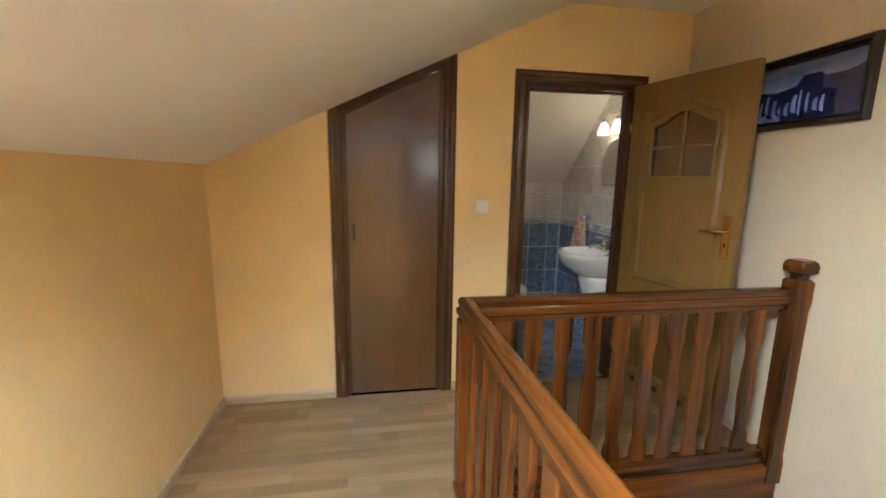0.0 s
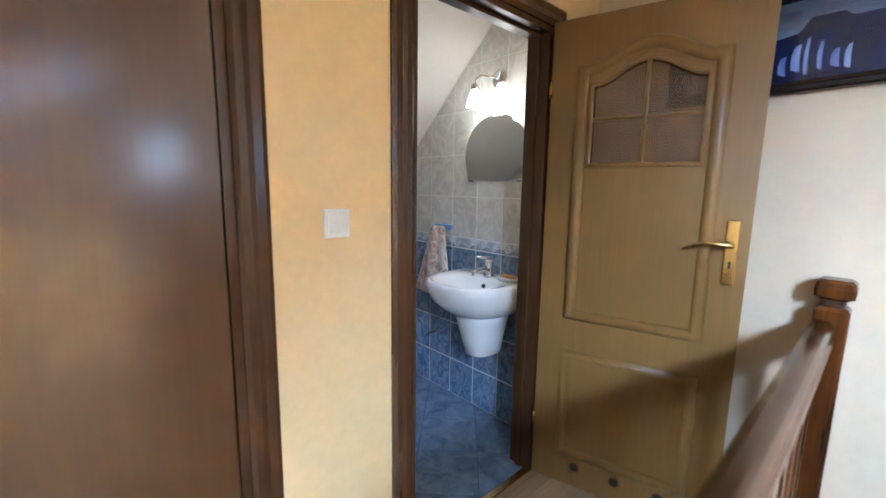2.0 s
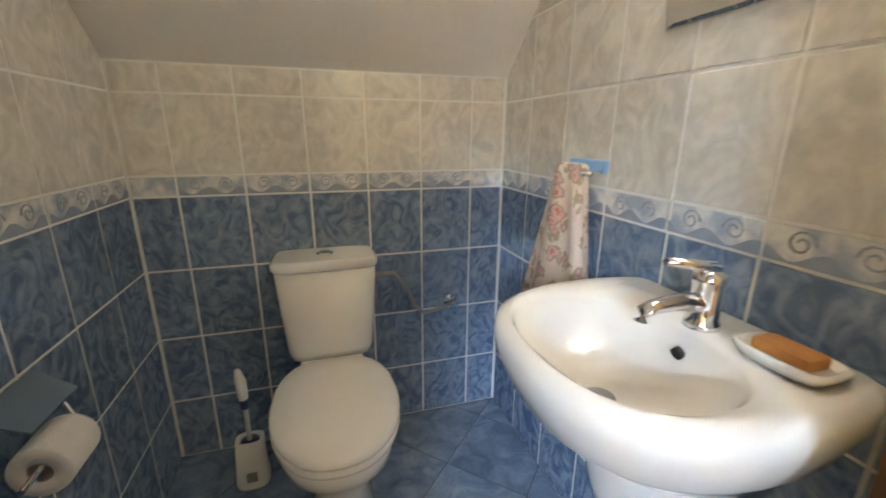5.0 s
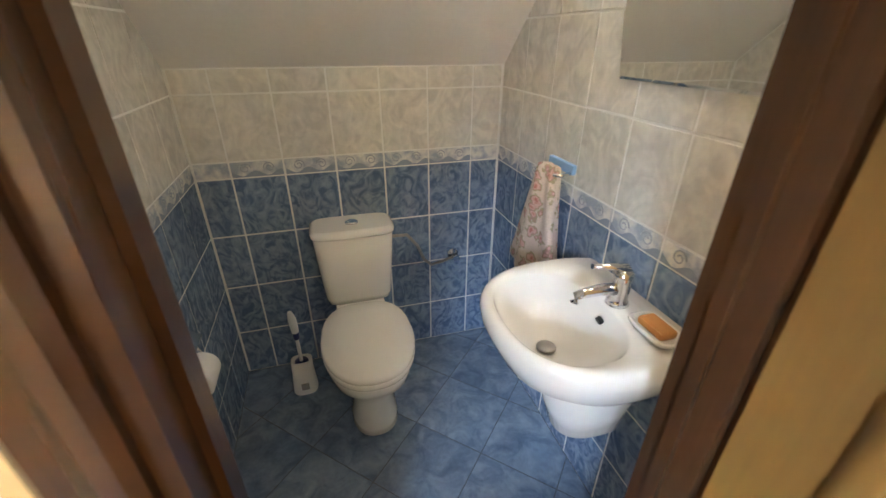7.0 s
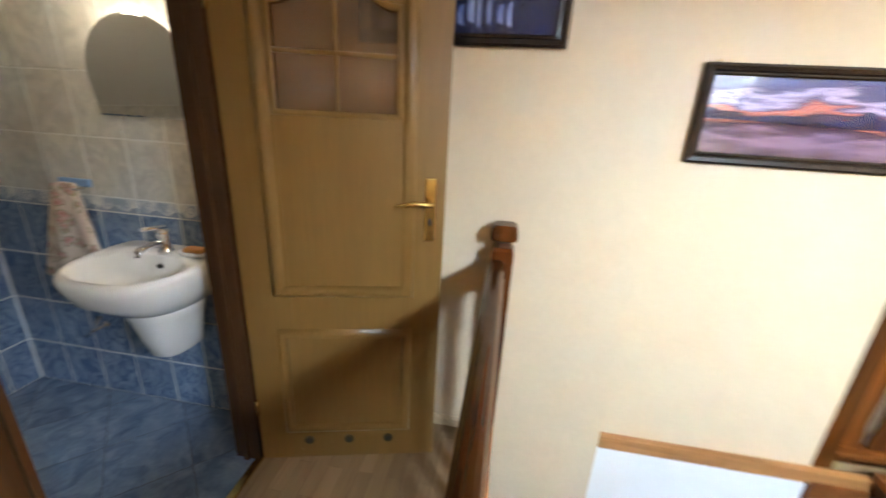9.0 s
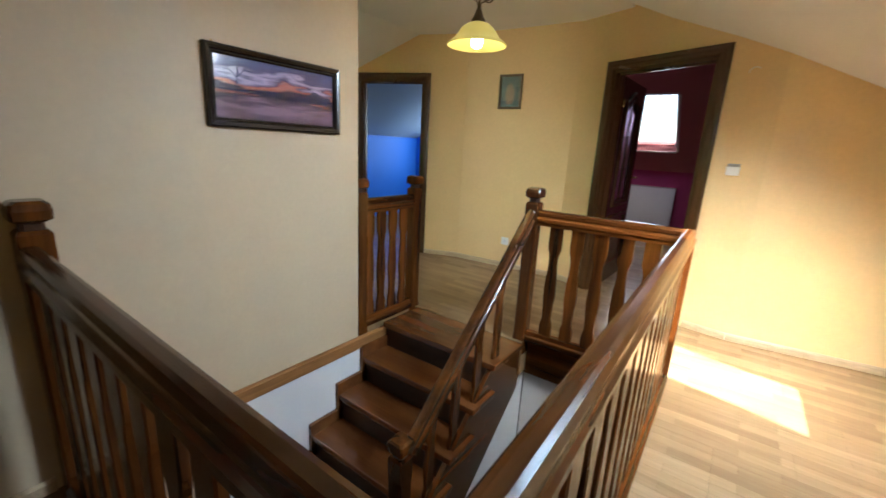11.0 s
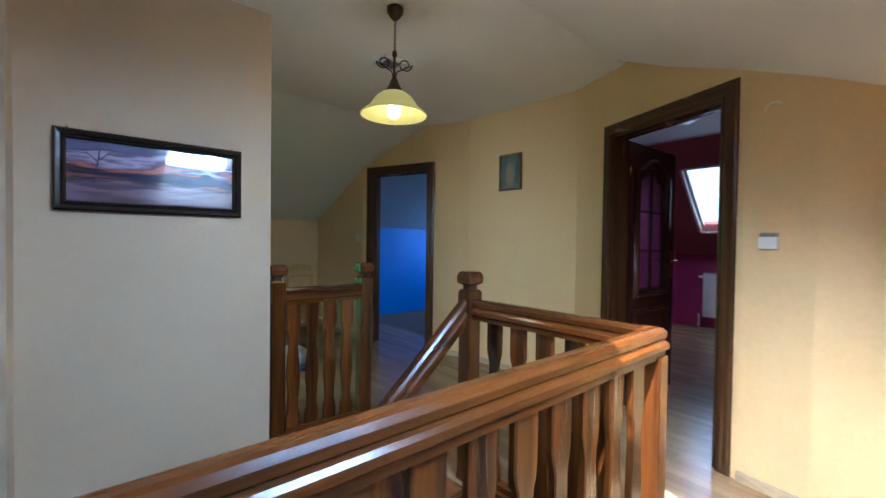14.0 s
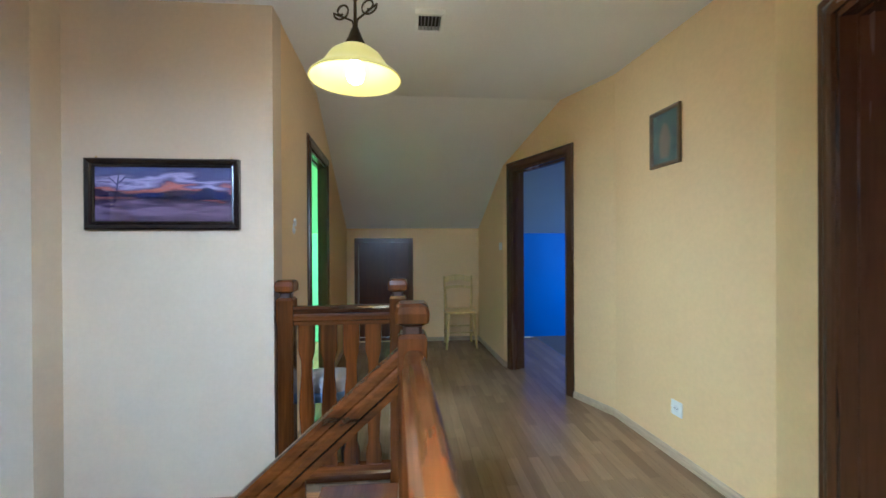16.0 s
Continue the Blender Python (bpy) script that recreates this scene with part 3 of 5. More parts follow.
# roof windows
def roof_window(name, corners, normal, depth, inset, label, back=None):
    """A lined opening through the roof with a timber-and-metal frame and one pane; back: the corners straight under the frame where the lining is splayed."""
    root = thing(name, sum(corners, Vector()) / 4, label, "window", kind="structure")
    mid_point = sum(corners, Vector()) / 4
    corners = [p + (mid_point - p).normalized() * 0.006 - normal * 0.002 for p in corners]
    outer = []
    c = mid_point
    for p in back or corners:
        outer.append(p + normal * depth)
    frame_corners = [p - normal * depth for p in outer]
    for i in range(4):
        a, b = corners[i], corners[(i + 1) % 4]
        c0, c1 = outer[(i + 1) % 4], outer[i]
        bm = B()
        away = ((a + b) / 2 - c).normalized()
        q = [a, b, c0, c1]
        loft(bm, [q, [v + away * 0.03 for v in q]], smooth=False)
        part("reveal", bm, "white", root)
    ex, ey = (frame_corners[1] - frame_corners[0]).normalized(), (frame_corners[3] - frame_corners[0]).normalized()
    lo, hi, near, far = inset
    inner = [p + ex * a + ey * b + normal * (depth - 0.03) for p, a, b in zip(frame_corners, (lo, -hi, -hi, lo), (near, near, -far, -far))]
    mid = [p + normal * (depth - 0.03) for p in frame_corners]
    for i in range(4):
        j = (i + 1) % 4
        bm = B()
        q = [mid[i], mid[j], inner[j], inner[i]]
        loft(bm, [q, [v + normal * 0.05 for v in q]], smooth=False)
        part("sash", bm, "radiator", root, "white sash bar")
    bm = B()
    q = [p + normal * 0.02 for p in inner]
    loft(bm, [q, [v + normal * 0.006 for v in q]], smooth=False)
    pane = part("pane", bm, "glass", root, "clear window pane")
    pane.visible_shadow = not back
    return root


NW = Vector((-K_W, 0, 1)).normalized()
roof_window("window_1", [Vector((SKX0, SKY0, roof(SKX0))), Vector((SKX1, SKY0, roof(SKX1))), Vector((SKX1, SKY1, roof(SKX1))), Vector((SKX0, SKY1, roof(SKX0)))], NW, 0.18, (0.04, 0.015, 0.04, 0.15),
            "bright roof window in the white sloping ceiling",
            [Vector((x, y, roof(x))) for x, y in ((SKX0 + 0.006, -0.305), (0.184, -0.305), (0.184, SKY1 - 0.006), (SKX0 + 0.006, SKY1 - 0.006))])
rz = lambda y: 1.08 + (y + 6.1)
roof_window("window_2", [Vector((RX0, RY0, rz(RY0))), Vector((RX1, RY0, rz(RY0))), Vector((RX1, RY1, rz(RY1))), Vector((RX0, RY1, rz(RY1)))], Vector((0, -1, 1)).normalized(), 0.09, (0.03, 0.03, 0.03, 0.03),
            "bright roof window in the dusty red slope")


# ---- doors ----
def mapped(origin, along):
    """Wall frame: x along the wall, y out of it (towards the viewer), z up."""
    a = Vector((*along, 0)).normalized()
    n = Vector((a.y, -a.x, 0))
    return Matrix.Translation(origin) @ Matrix((a, n, Vector((0, 0, 1)))).transposed().to_4x4()


CASING = [(0, 0), (0.078, 0), (0.078, 0.010), (0.066, 0.018), (0.045, 0.016), (0.030, 0.021), (0.012, 0.021), (0.0, 0.014)]


def casing_run(bm, m, a, b, inward):
    """A moulded casing along a..b (x, z in the wall frame), growing away from the opening along -inward."""
    a, b = Vector((a[0], 0, a[1])), Vector((b[0], 0, b[1]))
    rings = []
    for p, grow in ((a, inward[0]), (b, inward[1])):
        g = Vector((grow[0], 0, grow[1]))
        rings.append([m @ (p + g * u + Vector((0, v, 0))) for u, v in CASING])
    loft(bm, rings, smooth=False)


def door_frame(name, m, x0, x1, h0, h1, depth, label, mats=("casing", "casing_h")):
    """Casing with mitred head, jamb linings through the wall, and a stop bead; h0, h1 are the head's heights at the two sides."""
    root = thing(name, m @ Vector(((x0 + x1) / 2, 0, 0)), label, "door frame", kind="structure")
    tilt = math.atan2(h1 - h0, x1 - x0)
    up0, up1 = (-1.0, 1.0 - math.tan(tilt)), (1.0, 1.0 + math.tan(tilt))
    for a, b, g, nm in (((x0, 0), (x0, h0), ((-1, 0), up0), 0), ((x1, 0), (x1, h1), ((1, 0), up1), 0), ((x0, h0), (x1, h1), (up0, up1), 1)):
        bm = B()
        casing_run(bm, m, a, b, g)
        part("casing", bm, mats[nm], root)
    t = 0.022
    for pts in ([(x0, 0), (x0 + t, 0), (x0 + t, h0 - t), (x0, h0)], [(x1 - t, 0), (x1, 0), (x1, h1), (x1 - t, h1 - t)], [(x0, h0), (x0 + t, h0 - t), (x1 - t, h1 - t), (x1, h1)]):
        bm = B()
        loft(bm, [[m @ Vector((x, 0.002, z)) for x, z in pts], [m @ Vector((x, -depth, z)) for x, z in pts]], smooth=False)
        part("jamb_lining", bm, mats[0], root)
    s = 0.012
    for pts in ([(x0 + t, 0), (x0 + t + s, 0), (x0 + t + s, h0 - t - s), (x0 + t, h0 - t)], [(x1 - t - s, 0), (x1 - t, 0), (x1 - t, h1 - t), (x1 - t - s, h1 - t - s)], [(x0 + t, h0 - t), (x0 + t + s, h0 - t - s), (x1 - t - s, h1 - t - s), (x1 - t, h1 - t)]):
        bm = B()
        loft(bm, [[m @ Vector((x, -0.045, z)) for x, z in pts], [m @ Vector((x, -0.07, z)) for x, z in pts]], smooth=False)
        part("stop_bead", bm, mats[0], root)
    return root


def arch(x0, x1, z, rise, n=14):
    """Points of a shallow ogee arch from (x0, z) to (x1, z)."""
    out = []
    for i in range(n + 1):
        u = i / n
        out.append((x0 + (x1 - x0) * u, z + rise * (0.5 - 0.5 * math.cos(2 * math.pi * min(max((u - 0.06) / 0.88, 0), 1))) ** 0.8))
    return out


def moulding(bm, m, pts, w=0.022, h=0.010, y=0.0, close=True):
    """A rounded bead laid along an outline in the leaf's face."""
    n = len(pts)
    vs = []
    for i in range(n):
        p = Vector((pts[i][0], pts[i][1]))
        a, b = Vector(pts[i - 1]), Vector(pts[(i + 1) % n])
        if not close and i == 0:
            a = p - (b - p)
        if not close and i == n - 1:
            b = p + (p - a)
        t0, t1 = (p - a).normalized(), (b - p).normalized()
        n0, n1 = Vector((-t0.y, t0.x)), Vector((-t1.y, t1.x))
        k = n0 + n1
        k = k / max(0.25, k.dot(n0))
        vs.append([m @ Vector((p.x + k.x * u, y + v, p.y + k.y * u)) for u, v in ((-w / 2, 0), (-w / 3, h * 0.8), (0, h), (w / 3, h * 0.8), (w / 2, 0))])
    if close:
        vs.append(vs[0])
    loft(bm, vs, not close, not close, close=False)


def handle_set(root, m, x, z, way, front=1):
    """Brass plate, keyhole and lever on one face of a leaf; way: the lever points along +x or -x."""
    y0 = 0.0 if front > 0 else -0.036
    bm = B()
    box(bm, x - 0.019, x + 0.019, y0, y0 + front * 0.006, z - 0.145, z + 0.085, 0.004, m)
    plate = part("handle_plate", bm, "brass", root, "polished brass plate")
    bm = B()
    tube(bm, [m @ Vector(p) for p in ((x, y0, z), (x, y0 + front * 0.045, z), (x + way * 0.012, y0 + front * 0.052, z), (x + way * 0.06, y0 + front * 0.052, z + 0.004), (x + way * 0.115, y0 + front * 0.050, z - 0.006))], [0.009, 0.009, 0.010, 0.009, 0.006])
    part("lever", bm, "brass", plate, "curved brass lever")
    bm = B()
    box(bm, x - 0.004, x + 0.004, y0 + front * 0.005, y0 + front * 0.0068, z - 0.085, z - 0.06, 0, m)
    part("keyhole", bm, "dark", plate)
    for dz in (0.075, -0.135):
        bm = B()
        tube(bm, [m @ Vector((x, y0 + front * 0.004, z + dz)), m @ Vector((x, y0 + front * 0.0085, z + dz))], 0.005)
        part("screw", bm, "brass", plate)


def panel_leaf(name, m, w, h, glass_z, glass_top, rise, rows, material, glass, label, lower, mid=None, vents=False, lever=None):
    """A panelled leaf: x from the hinge, y out of the front face, z up; arched glazing with bars above, raised fields below."""
    root = thing(name, m @ Vector((w / 2, -0.018, 0)), label, "door")
    gx0, gx1, t = 0.165, w - 0.165, 0.036
    for pts in ([(0, 0.01), (gx0, 0.01), (gx0, h), (0, h)], [(gx1, 0.01), (w, 0.01), (w, h), (gx1, h)]):
        bm = B()
        loft(bm, [[m @ Vector((x, 0, z)) for x, z in pts], [m @ Vector((x, -t, z)) for x, z in pts]], smooth=False)
        part("stile", bm, material, root)
    bm = B()
    pts = [(gx0, 0.01), (gx1, 0.01), (gx1, glass_z), (gx0, glass_z)]
    loft(bm, [[m @ Vector((x, -0.001, z)) for x, z in pts], [m @ Vector((x, -t + 0.001, z)) for x, z in pts]], smooth=False)
    part("lower_board", bm, material, root)
    top = arch(gx0, gx1, glass_top, rise)
    bm = B()
    for (xa, za), (xb, zb) in zip(top, top[1:]):
        q = [(xa, za), (xb, zb), (xb, h), (xa, h)]
        loft(bm, [[m @ Vector((x, -0.001, z)) for x, z in q], [m @ Vector((x, -t + 0.001, z)) for x, z in q]], smooth=False)
    bmesh.ops.remove_doubles(bm, verts=bm.verts[:], dist=0.0002)
    part("arched_rail", bm, material, root)
    bm = B()
    outline = [(gx0, glass_z)] + [(gx1, glass_z)] + list(reversed(top))
    loft(bm, [[m @ Vector((x, -0.015, z)) for x, z in outline], [m @ Vector((x, -0.021, z)) for x, z in outline]], smooth=False)
    pane = part("glass", bm, glass, root, "tinted patterned glass")
    for y, f in ((0.0, 1), (-t, -1)):
        mm = m @ Matrix.Translation((0, y, 0)) @ Matrix.Diagonal((1, f, 1, 1))
        bm = B()
        moulding(bm, mm, outline, 0.020, 0.008)
        part("glazing_bead", bm, material, root)
        bm = B()
        o = 0.037
        big = [(gx0 - o, mid if mid else glass_z - o), (gx1 + o, mid if mid else glass_z - o)] + [(gx0 - o + (x - gx0) * (gx1 - gx0 + 2 * o) / (gx1 - gx0), z + 0.055) for x, z in reversed(top)]
        moulding(bm, mm, big, 0.046, 0.019)
        part("upper_moulding", bm, material, root)
        bm = B()
        low = [(gx0 - 0.04, lower[0]), (gx1 + 0.04, lower[0]), (gx1 + 0.04, lower[1]), (gx0 - 0.04, lower[1])]
        moulding(bm, mm, low, 0.042, 0.015)
        part("lower_moulding", bm, material, root)
        xm = (gx0 + gx1) / 2
        bm = B()
        moulding(bm, mm @ Matrix.Translation((0, -0.012, 0)), [(xm, glass_z), (xm, glass_top + rise)], 0.016, 0.010, close=False)
        part("glazing_bar", bm, material, root)
        for r in range(1, rows):
            zz = glass_z + (glass_top + rise * 0.6 - glass_z) * r / rows
            bm = B()
            moulding(bm, mm @ Matrix.Translation((0, -0.013, 0)), [(gx0, zz), (gx1, zz)], 0.016, 0.010, close=False)
            part("glazing_bar", bm, material, root)
    if vents:
        for i in range(3):
            x = w * (0.27 + 0.23 * i)
            bm = B()
            tube(bm, [m @ Vector((x, -0.001, 0.105)), m @ Vector((x, 0.004, 0.105))], 0.021, 16)
            ring = part("vent_ring", bm, "bronze", root, "round bronze vent")
            bm = B()
            tube(bm, [m @ Vector((x, 0.003, 0.105)), m @ Vector((x, 0.0055, 0.105))], 0.014, 16)
            part("vent_hole", bm, "dark", ring)
    if lever:
        handle_set(root, m, lever[0], lever[1], -1, 1)
        handle_set(root, m, lever[0], lever[1], -1, -1)
    for z in (0.25, 1.72):
        bm = B()
        tube(bm, [m @ Vector((0.0, 0.006, z)), m @ Vector((0.0, 0.006, z + 0.07))], 0.007)
        part("hinge", bm, "brass", root, "small brass hinge")
    return root


north = mapped((0, NORTH, 0), (1, 0))
door_frame("door_frame_1", north, CX0, CX1, 1.80, 2.085, 0.08, "dark brown casing with a slanted head under the roof slope")
door_frame("door_frame_2", north, 0.925, 1.665, 2.01, 2.01, 0.11, "dark brown moulded casing of the washroom doorway")

# closet door with a slanted top
root = thing("closet_door", (0.1, NORTH, 0), "closed dark brown lacquered closet door with a slanted top", "door")
bm = B()
k = (2.085 - 1.80) / (CX1 - CX0)
pts = [(CX0 + 0.025, 0.012), (CX1 - 0.025, 0.012), (CX1 - 0.025, 2.085 - 0.033), (CX0 + 0.025, 1.80 - 0.012)]
loft(bm, [[north @ Vector((x, -0.006, z)) for x, z in pts], [north @ Vector((x, -0.044, z)) for x, z in pts]], smooth=False)
part("leaf", bm, "closet", root)
for dz in (0.045, -0.045):
    bm = B()
    tube(bm, [north @ Vector((-0.145, -0.007, 1.085 + dz)), north @ Vector((-0.145, -0.001, 1.085 + dz))], 0.017, 14)
    part("rosette", bm, "bronze", root, "dark bronze rosette")
bm = B()
tube(bm, [north @ Vector(p) for p in ((-0.145, 0.0, 1.128), (-0.145, 0.028, 1.118), (-0.140, 0.036, 1.085), (-0.145, 0.028, 1.052), (-0.145, 0.0, 1.042))], 0.007)
part("pull_handle", bm, "bronze", root, "curved dark bronze pull")
bm = B()
tube(bm, [north @ Vector((-0.05, -0.007, 1.52)), north @ Vector((-0.05, 0.004, 1.52))], 0.008, 12)
part("stud", bm, "closet", root)

# washroom door, standing open against the stair wall
hinge = Vector((1.648, 2.492, 0))
free = Vector((1.838, 1.79, 0))
panel_leaf("washroom_door", mapped(hinge, (free - hinge)[:2]), 0.727, 2.02, 1.445, 1.76, 0.075, 2, "olive", "door_glass",
           "open olive-brown panelled door with arched glazing", (0.17, 0.63), 0.812, True, (0.675, 1.165))

# doorway to the red room and its open leaf
red = Matrix.Translation(RD0) @ Matrix((RDD, Vector((-RDD.y, RDD.x, 0)) * -1, Vector((0, 0, 1)))).transposed().to_4x4()
door_frame("door_frame_3", red, 0.40, RDL - 0.11, 2.01, 2.01, 0.13, "dark brown casing of the doorway to the red room")
hinge = RD0 + RDD * 0.425 + Vector((-0.05, -0.13, 0))
panel_leaf("red_room_door", mapped(hinge + Vector((0, 0, 0)), (-0.03, -1)), 0.78, 1.98, 0.86, 1.72, 0.10, 3, "dark_leaf", "rose_glass",
           "open dark walnut door with arched purple-tinted panes", (0.20, 0.70), None, False, (0.73, 1.08))

# doorway to the blue room (leaf folded away inside)
blue = Matrix.Translation(BD0) @ Matrix((BDD, Vector((BDD.y, -BDD.x, 0)), Vector((0, 0, 1)))).transposed().to_4x4()
door_frame("door_frame_4", blue, 0.15, 0.93, 2.01, 2.01, 0.13, "dark brown casing of the doorway to the blue room")
gdir = Vector((5.45 - 2.34, 0.107, 0)).normalized()
green = mapped((2.34, 0.025, 0), gdir[:2])
door_frame("door_frame_5", green, 0.75, 1.49, 1.98, 1.98, 0.07, "dark brown casing of the doorway to the green room")

# low hatch in the far knee wall
root = thing("hatch_door", (EAST, -0.35, 0), "low dark brown hatch door in the knee wall", "hatch")
east = mapped((EAST, 0.25, 0), (0, -1))
bm = B()
box(bm, 0.275, 0.925, -0.03, -0.005, 0.065, 1.305, 0.004, east)
part("leaf", bm, "dark_leaf", root)
for x0, x1, z0, z1 in ((0.22, 0.275, 0.02, 1.36), (0.925, 0.98, 0.02, 1.36), (0.275, 0.925, 1.305, 1.36), (0.275, 0.925, 0.02, 0.065)):
    bm = B()
    box(bm, x0, x1, 0.001, 0.016, z0, z1, 0.004, east)
    part("casing", bm, "casing", root)

# ---- washroom shell ----
TX0, TX1, TY1, TY0 = 0.61, 1.88, 3.94, 2.62
KNEE, KW = 1.385, 0.93
GR = 0.002
wc_top = lambda q: min(2.45, KNEE + (TY1 - q.y) * KW)
wall("wall_wc_east", (TX1 + GR, TY1 + 0.1), (TX1 + GR, TY0 + 0.001), 0.13, "grout", "tiled washroom wall beside the washbasin", top=wc_top, breaks=(0.1, 0.1 + 1.065 / 0.93))
wc_back = wall("wall_wc_north", (TX0 - 0.1, TY1 + GR), (TX1 + GR, TY1 + GR), 0.1, "grout", "tiled low washroom wall behind the toilet", top=lambda q: KNEE)
wc_left = wall("wall_wc_west", (TX0 - GR, TY0 + 0.001), (TX0 - GR, TY1 + 0.1), 0.1, "grout", "tiled washroom wall with a paper holder", top=wc_top, breaks=(1.29 - 1.145, 1.29))
wc_east = bpy.data.objects["wall_wc_east"]
bm = B()
yb = TY1 - (2.45 - KNEE) / KW
for y0, y1, z0, z1 in ((TY1 + 0.12, yb, KNEE - 0.12 * KW, 2.45), (yb, TY0 - 0.02, 2.45, 2.45)):
    q = [Vector((TX0 - 0.1, y0, z0)), Vector((TX1 + 0.12, y0, z0)), Vector((TX1 + 0.12, y1, z1)), Vector((TX0 - 0.1, y1, z1))]
    loft(bm, [q, [v + Vector((0, 0, 0.1)) for v in q]], smooth=False)
solid("ceiling_wc", bm, "white", "white sloping washroom ceiling", "ceiling", kind="structure")
wc_floor = sheet("floor_wc", [(TX0 - 0.02, TX1 + 0.02, NORTH + 0.005, TY1 + 0.02)], -0.2, -0.0015, "grout_grey", "blue-grey marbled washroom floor tiles laid diagonally")
bm = B()
box(bm, 0.93, 1.66, NORTH - 0.012, NORTH + 0.022, -0.004, 0.008, 0.003)
solid("door_threshold", bm, "brass", "thin brass threshold strip at the washroom", "threshold", kind="structure")

# ---- balustrades ----
HAND = [(-0.0216, 0.0), (-0.0302, -0.012), (-0.0288, -0.03), (-0.0238, -0.036), (-0.0274, -0.044), (-0.036, -0.052), (-0.036, -0.07), (-0.0259, -0.078), (-0.0259, -0.098),
        (0.0259, -0.098), (0.0259, -0.078), (0.036, -0.07), (0.036, -0.052), (0.0274, -0.044), (0.0238, -0.036), (0.0288, -0.03), (0.0302, -0.012), (0.0216, 0.0), (0.0108, 0.004), (-0.0108, 0.004)]
FOOT = [(-0.035, 0.0), (0.035, 0.0), (0.035, 0.035), (0.022, 0.045), (0.022, 0.075), (-0.022, 0.075), (-0.022, 0.045), (-0.035, 0.035)]
RAIL = 0.925


def baluster_mesh(way, height, lean=0.0):
    """A flat sawn baluster with a wavy outline, its width along x or y; lean shears the ends to follow a slope."""
    knots = [(0.0, 0.042), (0.09, 0.042), (0.17, 0.029), (0.25, 0.032), (0.40, 0.040), (0.50, 0.037), (0.66, 0.028), (0.73, 0.028), (0.82, 0.043), (1.0, 0.043)]
    right = []
    for (u0, w0), (u1, w1) in zip(knots, knots[1:]):
        for k in range(3):
            f = k / 3
            f = f * f * (3 - 2 * f)
            right.append((w0 + (w1 - w0) * f, (u0 + (u1 - u0) * k / 3) * height))
    right.append((knots[-1][1], height))
    out = right + [(-w, z) for w, z in reversed(right)]
    rings = []
    for t, k in ((-0.012, 0.86), (-0.008, 1.0), (0.008, 1.0), (0.012, 0.86)):
        rings.append([Vector((t, w * k, z + w * k * lean * (z > height / 2))) if way == "y" else Vector((w * k, t, z)) for w, z in out])
    bm = B()
    loft(bm, rings, smooth=False)
    return mesh("baluster", bm, "rail_z")


BAL = {w: baluster_mesh(w, RAIL - 0.095 - 0.073) for w in "xy"}


def place(name, me, at, parent):
    ob = new(name, me)
    ob.matrix_basis = Matrix.Translation(at)
    ob.parent = parent
    ob.matrix_parent_inverse = parent.matrix_basis.inverted()
    return ob


def newel(name_root, x, y, z0, z1, parent=None):
    """Square post with chamfered edges, a turned neck and a faceted cap block."""
    bm = B()

    def ring(h, z, c):
        return [Vector((x + sx * a, y + sy * b, z)) for sx, sy, a, b in
                ((1, -1, h - c, h), (1, -1, h, h - c), (1, 1, h, h - c), (1, 1, h - c, h), (-1, 1, h - c, h), (-1, 1, h, h - c), (-1, -1, h, h - c), (-1, -1, h - c, h))]

    loft(bm, [ring(0.044, z0, 0.003), ring(0.044, z0 + 0.12, 0.003), ring(0.043, z0 + 0.15, 0.010), ring(0.043, z1 - 0.24, 0.010), ring(0.044, z1 - 0.21, 0.003), ring(0.044, z1 - 0.105, 0.003), ring(0.036, z1 - 0.092, 0.006)], smooth=False)
    post = part("post", bm, "rail_z", parent)
    bm = B()
    loft(bm, [ring(0.030, z1 - 0.093, 0.010), ring(0.029, z1 - 0.072, 0.010), ring(0.036, z1 - 0.066, 0.010)], smooth=False)
    part("neck", bm, "riser", parent, "dark turned neck")
    bm = B()
    loft(bm, [ring(0.034, z1 - 0.068, 0.006), ring(0.050, z1 - 0.058, 0.008), ring(0.052, z1 - 0.030, 0.008), ring(0.048, z1 - 0.010, 0.010), ring(0.038, z1, 0.012)], smooth=False)
    part("cap", bm, "rail_z", parent, "faceted block cap")
    return post


def rail_run(root, p0, p1, cut0, cut1, axis):
    bm = B()
    sweep(bm, HAND, (*p0, RAIL), (*p1, RAIL), cut0=cut0, cut1=cut1)
    part("handrail", bm, "rail_" + axis, root, "moulded stained pine handrail")
    bm = B()
    sweep(bm, FOOT, (*p0, 0.0), (*p1, 0.0), cut0=cut0, cut1=cut1)
    part("bottom_rail", bm, "rail_" + axis, root)


RX, RXN, RN, RS = 0.393, 0.366, 1.588, -0.720
root = thing("landing_balustrade", (RX, 0.4, 0), "stained pine balustrade with flat wavy balusters round the stairwell", "railing")
rail_run(root, (RX, RS), (RXN, RN), 1, -1, "y")
rail_run(root, (RXN, RN), (1.946, RN), 1, 0, "x")
rail_run(root, (RX, RS), (1.245, RS + 0.03), -1, 0, "x")
newel("newel", 1.990, 1.570, -0.10, 1.067, root)
newel("newel", 1.286, -0.685, -0.10, 1.067, root)
for x, y in ((RXN, RN), (RX, RS)):
    bm = B()
    box(bm, x - 0.034, x + 0.034, y - 0.034, y + 0.034, 0.07, RAIL - 0.093, 0.006)
    part("corner_post", bm, "rail_z", root)
n = 15
for i in range(n):
    place("baluster", BAL["y"], (RX + (RXN - RX) * (i + 1) / (n + 1), RS + (RN - RS) * (i + 1) / (n + 1), 0.073), root)
